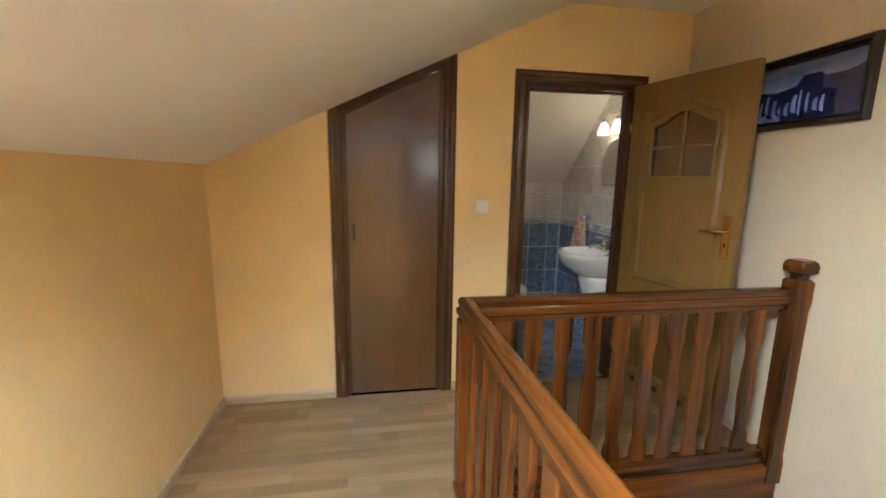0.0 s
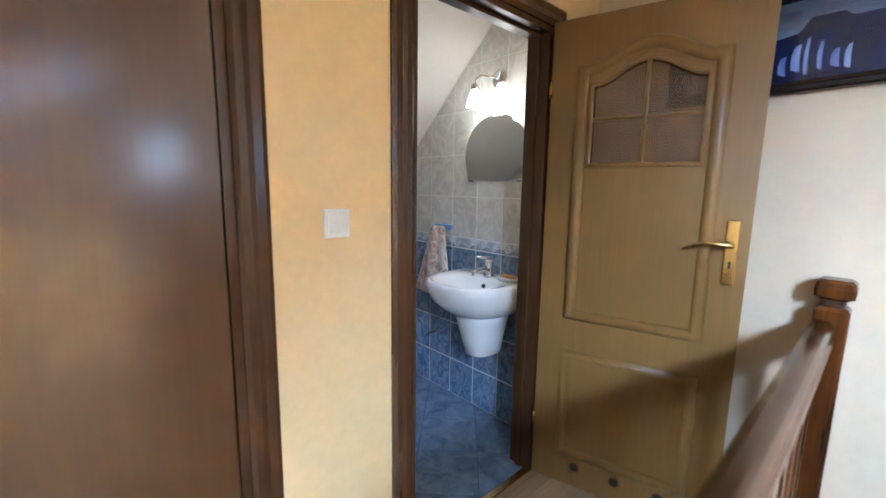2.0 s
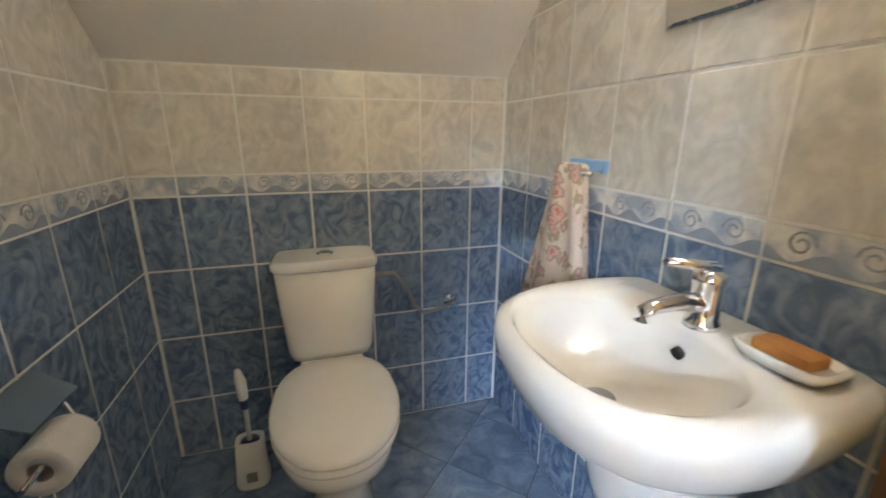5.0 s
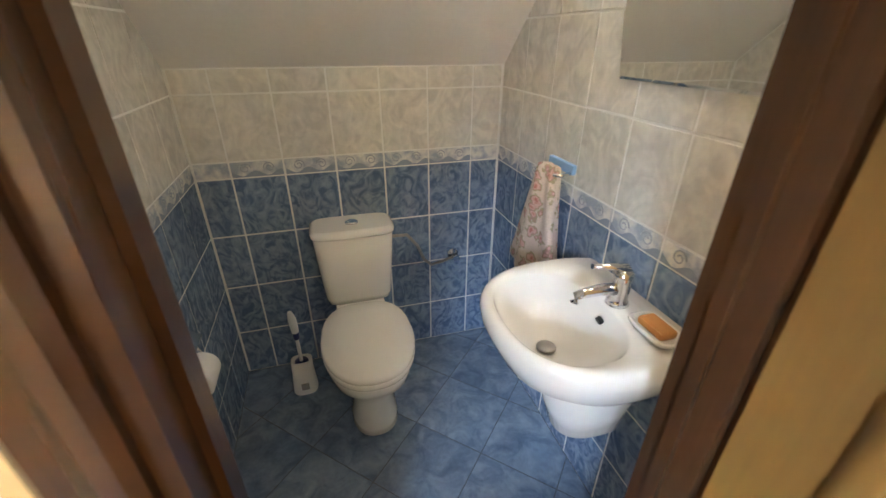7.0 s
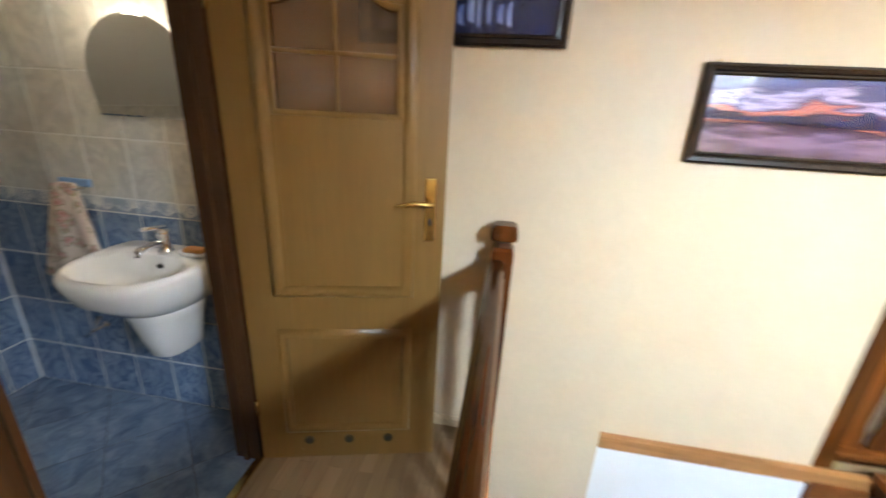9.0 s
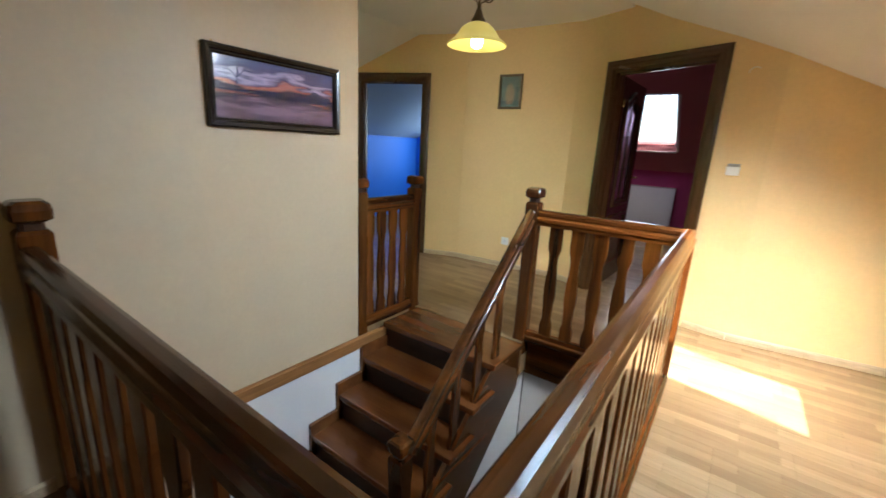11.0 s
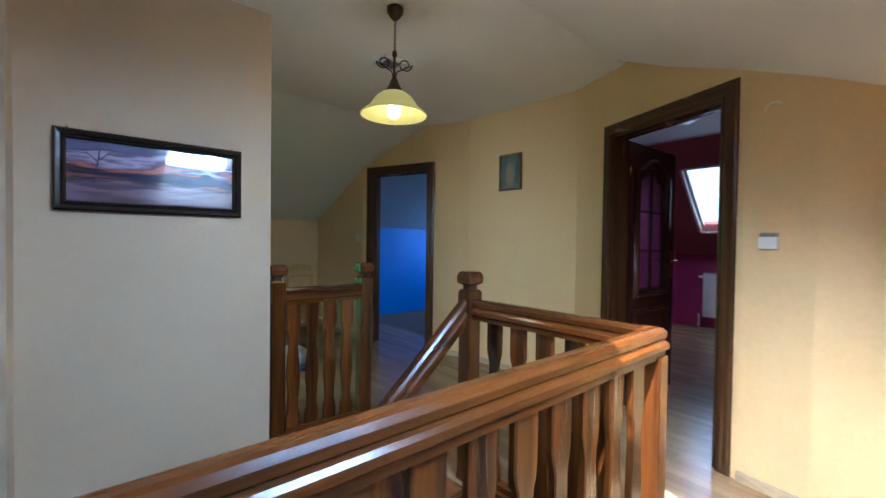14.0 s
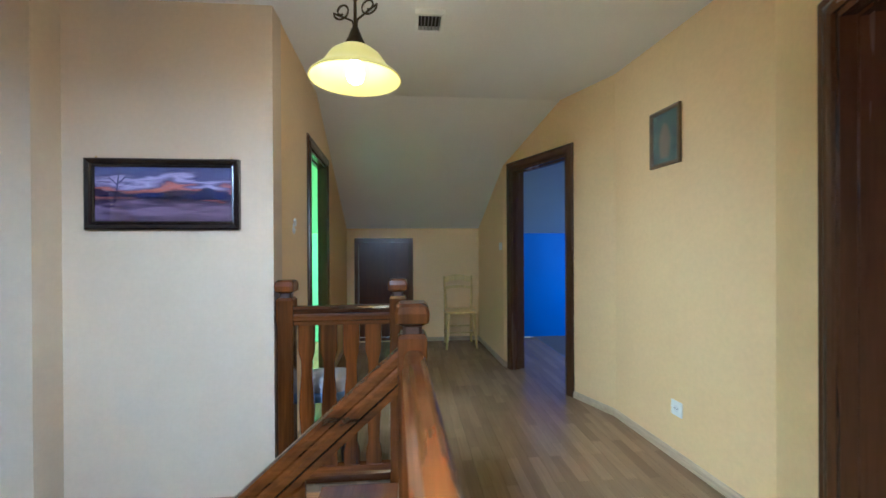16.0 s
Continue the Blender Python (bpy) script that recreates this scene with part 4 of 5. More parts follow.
for i in range(10):
    place("baluster", BAL["x"], (RXN + 0.02 + (1.93 - RXN) * (i + 1) / 11, RN, 0.073), root)
for i in range(5):
    u = (i + 1) / 6
    place("baluster", BAL["x"], (RX + 0.02 + (1.24 - RX) * u, RS + 0.03 * u, 0.073), root)

root = thing("short_balustrade", (2.245, -0.32, 0), "short stained pine balustrade beside the top stair", "railing")
newel("newel", 2.255, -0.615, -0.10, 1.067, root)
newel("newel", 2.245, -0.03, -0.10, 1.067, root)
rail_run(root, (2.252, -0.572), (2.247, -0.074), 0, 0, "y")
for i in range(4):
    place("baluster", BAL["y"], (2.25, -0.60 + 0.117 * (i + 1), 0.073), root)

# ---- stair ----
root = thing("staircase", (1.74, -0.2, -1.3), "stained pine stair with dark risers going down from the landing", "staircase")
RUN, RISE = 0.22, 0.195
SX0, SX1 = 1.262, 2.188
for k in range(7):
    y, z = -0.22 + RUN * k, -RISE * k
    bm = B()
    box(bm, SX0 - 0.03, SX1, (-0.615 if k == 0 else y - 0.262), y, z - 0.042, z, 0.008)
    tread = part("tread", bm, "tread", root)
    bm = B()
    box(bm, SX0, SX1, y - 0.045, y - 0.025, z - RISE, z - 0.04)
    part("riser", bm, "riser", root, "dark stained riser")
    bm = B()
    box(bm, SX1 - 0.022, SX1 + 0.004, y - 0.262, y + 0.012, z - 0.20, z + 0.085, 0.003)
    if k:
        part("wall_skirting", bm, "tread", root)
    if 0 < k < 4 or k == 0:
        bm = B()
        yy = y - 0.10
        zr = RAIL - 0.02 - 0.886 * (yy + 0.64) - 0.10
        hgt = zr - z
        b2 = baluster_mesh("y", hgt, -0.886)
        ob = new("baluster", b2)
        ob.matrix_basis = Matrix.Translation((1.29, yy, z))
        ob.parent = root
        ob.matrix_parent_inverse = root.matrix_basis.inverted()
        bm.free()
bm = B()
pts = [(-0.64, -0.05), (-0.64, -0.36), (1.15, -1.80), (1.15, -1.30), (-0.22, -0.05)]
prism(bm, pts, frame_of((SX0 - 0.002, 0, 0), (0, 1, 0), (0, 0, 1)), 0.03)
part("stringer", bm, "rail_y", root, "sloping outer stringer")
bm = B()
prism(bm, [(-0.755, -0.30), (-0.755, -2.80), (1.10, -2.80), (1.10, -1.74)], frame_of((SX0 + 0.004, 0, 0), (0, 1, 0), (0, 0, 1)), 0.02)
part("under_stair_panel", bm, "plaster_low", root, "white panel closing the stair side")
bm = B()
box(bm, SX0, SX1, 1.10, 1.88, -7 * RISE - 0.05, -7 * RISE, 0.006)
part("half_landing", bm, "tread", root)
for k in range(7):
    bm = B()
    x = SX0 - 0.23 * k
    box(bm, x - 0.24, x + 0.02, 1.10, 1.88, -7 * RISE - 0.205 * (k + 1) - 0.04, -7 * RISE - 0.205 * (k + 1), 0.006)
    part("tread", bm, "tread", root)
bm = B()
sweep(bm, HAND, (1.29, -0.655, RAIL + 0.01), (1.29, 0.545, -0.135))
part("handrail", bm, "rail_y", root, "sloping moulded handrail")
newel("newel", 1.29, 0.575, -0.95, -0.055, root)

# boards that finish the edge of the stairwell
root = thing("stairwell_fascia", (0.4, 0.4, -0.15), "dark stained boards lining the stairwell edge", "trim", kind="structure")
for x0, x1, y0, y1 in ((WX0 - 0.028, WX0 - 0.004, WY0, WY1 + 0.004), (WX0 - 0.028, 2.02, WY1 + 0.004, WY1 + 0.028), (WX0 - 0.028, SX0 - 0.02, -0.74, -0.716)):
    bm = B()
    box(bm, x0, x1, y0, y1, -0.27, -0.006, 0.003)
    part("board", bm, "rail_x", root)
root = thing("stair_wall_trim", (WALL_B, 0.5, -0.1), "honey pine board along the stair wall at floor level", "trim", kind="structure")
bm = B()
box(bm, WALL_B - 0.022, WALL_B - 0.001, -0.60, 1.034, -0.125, -0.035, 0.006)
part("board", bm, "trimwood", root)
bm = B()
box(bm, WALL_B - 0.030, WALL_B - 0.001, -0.60, 1.033, -0.056, -0.043, 0.004)
part("bead", bm, "trimwood", root)


# ---- skirting ----
def skirting(runs):
    root = thing("baseboard", (0, 0, 0), "pale laminate skirting board round the landing", "baseboard", kind="structure")
    for a, b in runs:
        bm = B()
        sweep(bm, [(0.0005, 0), (0.014, 0), (0.014, 0.040), (0.006, 0.052), (0.0005, 0.052)], (*a, 0.001), (*b, 0.001))
        part("skirting", bm, "skirt", root)


g = lambda s: (Vector((2.34, 0.025, 0)) + gdir * s)[:2]
skirting([((WEST, NORTH), (CX0 - 0.08, NORTH)), ((CX1 + 0.08, NORTH), (0.845, NORTH)), ((1.745, NORTH), (WALL_A, NORTH)), ((WALL_A, NORTH), (WALL_A, 1.63)),
          ((WEST, -1.83), (WEST, NORTH)), ((0.40, -1.765), (0.11, -1.718)), ((0.11, -1.718), (WEST, -1.833)), ((1.66, -2.25), (RD0 + RDD * 0.32)[:2]), ((2.87, -2.172), (1.66, -2.25)),
          ((BD0 + BDD * 1.01)[:2], (2.87, -2.172)), ((4.20, -1.66), (BD0 + BDD * 0.07)[:2]), ((EAST, -1.605), (4.20, -1.66)), ((EAST, -0.735), (EAST, -1.605)), (g(0.05), g(0.67)), (g(1.58), g(3.06))])

# ---- washroom fittings ----
SY = 2.945


def basin_loop(cx, rx, ry, back, n=40):
    """A loop in plan: half ellipse to the west, straight back edge to the east at x = back."""
    pts = []
    for i in range(n):
        a = 2 * math.pi * i / n
        c, s = math.cos(a), math.sin(a)
        x = cx + rx * (abs(c) ** 0.85) * (1 if c > 0 else -1)
        pts.append((min(x, back), SY + ry * (abs(s) ** 0.8) * (1 if s > 0 else -1)))
    return pts


root = thing("washbasin", (1.70, SY, 0.38), "white ceramic wall-hung washbasin with a half pedestal", "washbasin")
rings = []
for cx, rx, ry, z in ((1.80, 0.16, 0.13, 0.665), (1.77, 0.22, 0.185, 0.69), (1.735, 0.26, 0.228, 0.755), (1.73, 0.282, 0.250, 0.815), (1.73, 0.286, 0.256, 0.843), (1.73, 0.28, 0.249, 0.860), (1.73, 0.266, 0.235, 0.866)):
    rings.append([Vector((x, y, z)) for x, y in basin_loop(cx, rx, ry, 1.874)])
for cx, rx, ry, z in ((1.625, 0.148, 0.200, 0.862), (1.625, 0.141, 0.191, 0.850), (1.622, 0.125, 0.168, 0.805), (1.612, 0.095, 0.125, 0.765), (1.608, 0.045, 0.055, 0.748), (1.608, 0.02, 0.022, 0.745)):
    rings.append([Vector((x, y, z)) for x, y in basin_loop(cx, rx, ry, 9)])
bm = B()
loft(bm, rings)
part("bowl", bm, "ceramic", root)
bm = B()
rings = []
for z, w, d in ((0.430, 0.068, 0.13), (0.440, 0.080, 0.15), (0.53, 0.098, 0.18), (0.62, 0.122, 0.205), (0.70, 0.140, 0.22)):
    rings.append([Vector((min(1.875, 1.80 + (0.075 if math.cos(a) > 0 else d * 0.9) * math.copysign(abs(math.cos(a)) ** 0.7, math.cos(a))), SY - 0.005 + w * math.copysign(abs(math.sin(a)) ** 0.8, math.sin(a)), z)) for a in [2 * math.pi * i / 32 for i in range(32)]])
loft(bm, rings)
part("half_pedestal", bm, "ceramic", root)
bm = B()
lathe(bm, [(0.026, 0.748), (0.026, 0.753), (0.021, 0.756), (0.0, 0.756)], (1.608, SY - 0.005, 0), 20)
part("drain", bm, "steel", root, "round metal drain")
bm = B()
tube(bm, [(1.742, SY - 0.02, 0.818), (1.752, SY - 0.02, 0.822)], 0.011, 14)
part("overflow_hole", bm, "dark", root)
root = thing("mixer_tap", (1.795, 2.932, 0.866), "chrome single-lever mixer tap on the washbasin", "tap")
bm = B()
lathe(bm, [(0.030, 0.862), (0.028, 0.872), (0.024, 0.88), (0.024, 0.93), (0.027, 0.945), (0.026, 0.958), (0.012, 0.966), (0.0, 0.967)], (1.795, 2.932, 0), 22)
part("body", bm, "chrome", root)
bm = B()
tube(bm, [(1.790, 2.932, 0.905), (1.74, 2.934, 0.912), (1.69, 2.936, 0.908), (1.672, 2.937, 0.902), (1.668, 2.937, 0.885)], [0.018, 0.015, 0.013, 0.013, 0.012], 14)
part("spout", bm, "chrome", root)
bm = B()
tube(bm, [(1.80, 2.932, 0.962), (1.77, 2.933, 0.973), (1.70, 2.935, 0.985)], [0.016, 0.010, 0.007], 12)
part("lever", bm, "chrome", root)
root = thing("soap_dish", (1.80, 2.80, 0.866), "white soap dish on the basin rim", "soap dish")
bm = B()
rings = []
for k, z in ((0.82, 0.866), (1.0, 0.880), (1.0, 0.886), (0.86, 0.886), (0.78, 0.876)):
    rings.append([Vector((1.795 + 0.040 * k * math.copysign(abs(math.cos(a)) ** 0.5, math.cos(a)), 2.795 + 0.065 * k * math.copysign(abs(math.sin(a)) ** 0.5, math.sin(a)), z)) for a in [2 * math.pi * i / 28 for i in range(28)]])
loft(bm, rings)
part("dish", bm, "ceramic", root)
bm = B()
box(bm, 1.772, 1.818, 2.755, 2.835, 0.877, 0.897, 0.008)
solid("soap_bar", bm, "soap", "worn ochre bar of soap in its dish", "soap")

# towel over a blue-ended rail
root = thing("towel_rail", (1.86, 3.39, 1.10), "small rail with a blue back bar on the tiles", "towel rail")
bm = B()
box(bm, 1.862, 1.879, 3.315, 3.465, 1.085, 1.118, 0.005)
part("back_bar", bm, "seat_blue", root, "blue glossy bar")
bm = B()
tube(bm, [(1.868, 3.325, 1.09), (1.83, 3.325, 1.085), (1.815, 3.335, 1.085), (1.815, 3.445, 1.085), (1.83, 3.455, 1.085), (1.868, 3.455, 1.09)], 0.006)
part("rod", bm, "chrome", root)
bm = B()
rings = []
random.seed(4)
n = 36
for j, (z, w, d) in enumerate(((1.108, 0.040, 0.016), (1.10, 0.052, 0.026), (1.05, 0.062, 0.032), (0.98, 0.080, 0.034), (0.90, 0.102, 0.036), (0.82, 0.124, 0.038), (0.74, 0.146, 0.040), (0.675, 0.160, 0.042), (0.67, 0.14, 0.03))):
    lean = 0.055 * (j / 8)
    rings.append([Vector((1.822 - d * math.sin(a) * (1 + 0.35 * math.sin(5 * a + 0.5)), 3.385 + lean + w * math.cos(a) * (1 + 0.05 * math.sin(7 * a)), z + 0.010 * math.cos(a) * (j == 7))) for a in [2 * math.pi * i / n for i in range(n)]])
loft(bm, rings)
solid("hand_towel", bm, "towel", "folded floral terry hand towel hanging from its rail", "towel")

# mirror with a rounded top
root = thing("wall_mirror", (1.875, 2.985, 1.385), "frameless wall mirror with a rounded top", "mirror")


def mirror_outline(k):
    cy, out = 2.987, []
    for i in range(33):
        a = math.pi * i / 32
        out.append((cy + 0.226 * k * math.cos(a), 1.53 + 0.218 * k * math.sin(a) ** 0.9))
    out += [(cy - 0.20 * k, 1.53 - 0.145 * k), (cy + 0.20 * k, 1.53 - 0.145 * k)]
    return out


bm = B()
loft(bm, [[Vector((x, y, z)) for y, z in mirror_outline(k)] for x, k in ((1.8795, 1.0), (1.874, 1.0), (1.871, 0.955))], smooth=False)
part("mirror_glass", bm, "mirror", root)

# twin wall lamp
root = thing("wall_lamp", (1.87, 2.965, 1.92), "chrome wall lamp with two lit frosted glass shades", "wall lamp")
bm = B()
tube(bm, [(1.879, 2.965, 1.925), (1.862, 2.965, 1.925), (1.856, 2.965, 1.925)], [0.048, 0.046, 0.03], 24)
part("rose", bm, "chrome", root)
for y in (3.06, 2.87):
    bm = B()
    s = 1 if y > 2.965 else -1
    tube(bm, [(1.86, 2.965, 1.925), (1.83, 2.965 + s * 0.03, 1.935), (1.80, 2.965 + s * 0.07, 1.945), (1.785, y, 1.925), (1.78, y, 1.895)], 0.006)
    part("arm", bm, "chrome", root)
    bm = B()
    lathe(bm, [(0.014, 1.90), (0.022, 1.893), (0.022, 1.872), (0.016, 1.868)], (1.78, y, 0), 18)
    part("holder", bm, "chrome", root)
    bm = B()
    lathe(bm, [(0.018, 1.87), (0.026, 1.855), (0.036, 1.825), (0.044, 1.795), (0.046, 1.780), (0.043, 1.780), (0.033, 1.825), (0.015, 1.865)], (1.78, y, 0), 22, False)
    sh = part("shade", bm, "sconce_glass", root, "lit frosted glass shade")
    sh.visible_shadow = False

# toilet
root = thing("toilet", (1.18, 3.55, 0), "white close-coupled toilet with the lid down", "toilet")


def rounded(cx, cy, hx, hy, z, e=0.35, n=36):
    return [Vector((cx + hx * math.copysign(abs(math.cos(a)) ** e, math.cos(a)), cy + hy * math.copysign(abs(math.sin(a)) ** e, math.sin(a)), z)) for a in [2 * math.pi * i / n for i in range(n)]]


bm = B()
loft(bm, [rounded(1.18, 3.85, 0.135, 0.082, 0.425), rounded(1.18, 3.85, 0.145, 0.084, 0.45), rounded(1.18, 3.848, 0.158, 0.086, 0.60), rounded(1.18, 3.846, 0.166, 0.088, 0.745)])
part("cistern", bm, "ceramic", root)
bm = B()
loft(bm, [rounded(1.18, 3.843, 0.168, 0.090, 0.748), rounded(1.18, 3.843, 0.174, 0.094, 0.756), rounded(1.18, 3.843, 0.174, 0.094, 0.772), rounded(1.18, 3.843, 0.160, 0.082, 0.783)])
lid = part("cistern_lid", bm, "ceramic", root)
bm = B()
lathe(bm, [(0.028, 0.782), (0.028, 0.788), (0.020, 0.792), (0.0, 0.792)], (1.18, 3.84, 0), 22)
part("flush_button", bm, "chrome", lid, "chrome flush button")


def seat_ring(k, z, cy=3.505, ln=0.255, w=0.180):
    out = []
    for i in range(40):
        a = 2 * math.pi * i / 40
        c, s = math.cos(a), math.sin(a)
        y = cy + (ln if s < 0 else 0.235) * k * math.copysign(abs(s) ** (1.0 if s < 0 else 0.55), s)
        ww = w * (1.0 if s < 0 else 1.0 - 0.18 * s)
        out.append(Vector((1.18 + ww * k * math.copysign(abs(c) ** (0.85 if s < 0 else 0.6), c), y, z)))
    return out


bm = B()
loft(bm, [seat_ring(0.99, 0.402), seat_ring(1.0, 0.408), seat_ring(1.0, 0.418), seat_ring(0.985, 0.424)])
part("seat", bm, "ceramic", root)
bm = B()
loft(bm, [seat_ring(0.985, 0.426), seat_ring(1.0, 0.431), seat_ring(0.995, 0.441), seat_ring(0.95, 0.448), seat_ring(0.6, 0.452), seat_ring(0.2, 0.453)])
part("lid", bm, "ceramic", root)
bm = B()
loft(bm, [rounded(1.18, 3.56, 0.100, 0.165, 0.0, 0.8), rounded(1.18, 3.56, 0.098, 0.160, 0.03, 0.8), rounded(1.18, 3.57, 0.085, 0.155, 0.16, 0.8), rounded(1.18, 3.55, 0.115, 0.195, 0.27, 0.8), seat_ring(0.92, 0.345), seat_ring(0.97, 0.390), seat_ring(0.96, 0.401)])
part("pan", bm, "ceramic", root)
bm = B()
box(bm, 1.07, 1.29, 3.70, 3.90, 0.30, 0.425, 0.02)
part("shelf", bm, "ceramic", root)

# water feed
root = thing("toilet_valve", (1.662, 3.93, 0.52), "chrome angle valve with a braided feed hose", "valve")
bm = B()
tube(bm, [(1.662, 3.936, 0.52), (1.662, 3.928, 0.52), (1.662, 3.926, 0.52), (1.662, 3.89, 0.52), (1.662, 3.885, 0.52), (1.662, 3.87, 0.52)], [0.026, 0.026, 0.011, 0.011, 0.017, 0.017], 16)
part("valve", bm, "chrome", root)
bm = B()
tube(bm, [(1.655, 3.895, 0.52), (1.60, 3.89, 0.505), (1.54, 3.88, 0.50), (1.50, 3.87, 0.54), (1.47, 3.865, 0.62), (1.42, 3.86, 0.685), (1.345, 3.855, 0.69)], 0.0075)
part("hose", bm, "steel", root, "braided steel hose")
root = thing("basin_valve", (1.87, 3.43, 0.40), "chrome valve under the washbasin", "valve")
bm = B()
tube(bm, [(1.878, 3.43, 0.40), (1.868, 3.43, 0.40), (1.866, 3.43, 0.40), (1.82, 3.43, 0.40)], [0.022, 0.022, 0.009, 0.009], 14)
part("body", bm, "chrome", root)
bm = B()
tube(bm, [(1.83, 3.43, 0.40), (1.83, 3.42, 0.44), (1.83, 3.40, 0.47)], 0.008)
part("hose", bm, "steel", root)
bm = B()
tube(bm, [(1.818, 3.43, 0.405), (1.81, 3.45, 0.385), (1.808, 3.475, 0.365)], 0.007)
part("knob", bm, "chrome", root)

# brush and holder
root = thing("toilet_brush", (0.885, 3.75, 0), "white toilet brush standing in its oval holder", "toilet brush")
bm = B()
loft(bm, [rounded(0.885, 3.75, 0.052, 0.045, 0.0, 0.7), rounded(0.885, 3.75, 0.055, 0.048, 0.01, 0.7), rounded(0.885, 3.75, 0.048, 0.042, 0.11, 0.7), rounded(0.885, 3.765, 0.046, 0.034, 0.165, 0.7), rounded(0.885, 3.765, 0.038, 0.028, 0.165, 0.7), rounded(0.885, 3.76, 0.038, 0.030, 0.10, 0.7)])
part("holder", bm, "plastic", root)
bm = B()
lathe(bm, [(0.0, 0.085), (0.030, 0.09), (0.034, 0.12), (0.030, 0.158), (0.0, 0.162)], (0.885, 3.762, 0), 16)
part("bristles", bm, "navy", root, "dark blue bristles")
bm = B()
tube(bm, [(0.885, 3.762, 0.15), (0.884, 3.765, 0.29), (0.884, 3.765, 0.30), (0.883, 3.766, 0.33), (0.880, 3.767, 0.39), (0.875, 3.768, 0.43)], [0.008, 0.008, 0.010, 0.016, 0.018, 0.009], 14)
part("handle", bm, "plastic", root)
bm = B()
lathe(bm, [(0.013, 0.285), (0.0145, 0.29), (0.0145, 0.318), (0.013, 0.322)], (0.884, 3.765, 0), 14)
part("collar", bm, "navy", root)
bm = B()
box(bm, 0.872, 0.905, 3.700, 3.7045, 0.035, 0.07, 0.0)
part("sticker", bm, "steel", root, "small grey label")

# paper holder on the west wall
root = thing("paper_holder", (0.62, 3.25, 0.70), "chrome paper holder with a smoked flap on the tiles", "paper holder")
bm = B()
box(bm, 0.609, 0.622, 3.18, 3.32, 0.66, 0.73, 0.004)
part("back_plate", bm, "chrome", root)
bm = B()
q = [Vector(p) for p in ((0.622, 3.18, 0.735), (0.622, 3.34, 0.735), (0.690, 3.33, 0.690), (0.690, 3.19, 0.690))]
loft(bm, [q, [v + Vector((0, 0, 0.004)) for v in q]], smooth=False)
part("flap", bm, "smoke_blue", root, "smoked blue flap")
bm = B()
tube(bm, [(0.625, 3.325, 0.68), (0.66, 3.33, 0.66), (0.68, 3.325, 0.62), (0.68, 3.15, 0.615)], 0.005)
part("arm", bm, "chrome", root)
bm = B()
rings = [[Vector((0.68 + r * math.cos(a), y, 0.61 + r * math.sin(a))) for a in [2 * math.pi * i / 32 for i in range(32)]] for r, y in ((0.02, 3.20), (0.020, 3.195), (0.047, 3.195), (0.049, 3.20), (0.049, 3.29), (0.047, 3.295), (0.020, 3.295), (0.02, 3.29))]
loft(bm, rings, False, False)
solid("toilet_roll", bm, "paper", "white toilet paper roll on its arm", "toilet roll")


# ---- landing things ----
def frame_moulding(root, m, w, h, bw, material, deep=0.03):
    prof = [(0, 0), (0, deep * 0.8), (bw * 0.2, deep), (bw * 0.55, deep * 0.85), (bw * 0.7, deep * 0.6), (bw * 0.85, deep * 0.65), (bw, deep * 0.45), (bw, 0)]
    c = [(0, 0), (w, 0), (w, h), (0, h)]
    i = [(1, 1), (-1, 1), (-1, -1), (1, -1)]
    for k in range(4):
        j = (k + 1) % 4
        bm = B()
        loft(bm, [[m @ Vector((c[q][0] + i[q][0] * u, v, c[q][1] + i[q][1] * u)) for u, v in prof] for q in (k, j)], smooth=False)
        part("frame_bar", bm, material, root)


def glazed(root, m, w, h, bw):
    bm = B()
    box(bm, bw - 0.002, w - bw + 0.002, 0.011, 0.0125, bw - 0.002, h - bw + 0.002, 0, m)
    pane = part("glazing", bm, "glass", root, "reflective picture glass")
    pane.visible_shadow = False


def flat(root, m, pts, y, material, name="print", label=""):
    bm = B()
    loft(bm, [[m @ Vector((x, y - 0.0006, z)) for x, z in pts], [m @ Vector((x, y, z)) for x, z in pts]], smooth=False)
    return part(name, bm, material, root, label)


# sunset picture on the stair wall
m = mapped((WALL_B, 0.917, 1.33), (0, -1))
root = thing("sunset_picture", (WALL_B, 0.55, 1.33), "black-framed sunset landscape print behind glass", "picture", "wide framed prints")
W, H = 0.737, 0.355
frame_moulding(root, m, W, H, 0.042, "black_frame")
flat(root, m, [(0.04, 0.04), (W - 0.04, 0.04), (W - 0.04, H - 0.04), (0.04, H - 0.04)], 0.007, "sunset_print", "print", "dusk landscape with a bare tree")
hill = [(0.04, 0.17)] + [(0.04 + (W - 0.08) * i / 24, 0.185 + 0.022 * math.sin(i * 0.55 + 3.2) + 0.012 * math.sin(i * 1.7)) for i in range(12, 25)] + [(W - 0.04, 0.15)]
flat(root, m, hill, 0.0078, "falls_rock", "hill")
for a, b, r in (((0.13, 0.12), (0.15, 0.24), 0.005), ((0.15, 0.22), (0.10, 0.27), 0.003), ((0.15, 0.23), (0.20, 0.28), 0.003), ((0.15, 0.24), (0.155, 0.30), 0.003), ((0.18, 0.26), (0.24, 0.265), 0.002), ((0.115, 0.255), (0.08, 0.26), 0.002)):
    d = Vector((b[0] - a[0], b[1] - a[1])).normalized() * r
    flat(root, m, [(a[0] - d.y, a[1] + d.x), (a[0] + d.y, a[1] - d.x), (b[0] + d.y * 0.4, b[1] - d.x * 0.4), (b[0] - d.y * 0.4, b[1] + d.x * 0.4)], 0.0084, "falls_rock", "tree_branch")
glazed(root, m, W, H, 0.042)
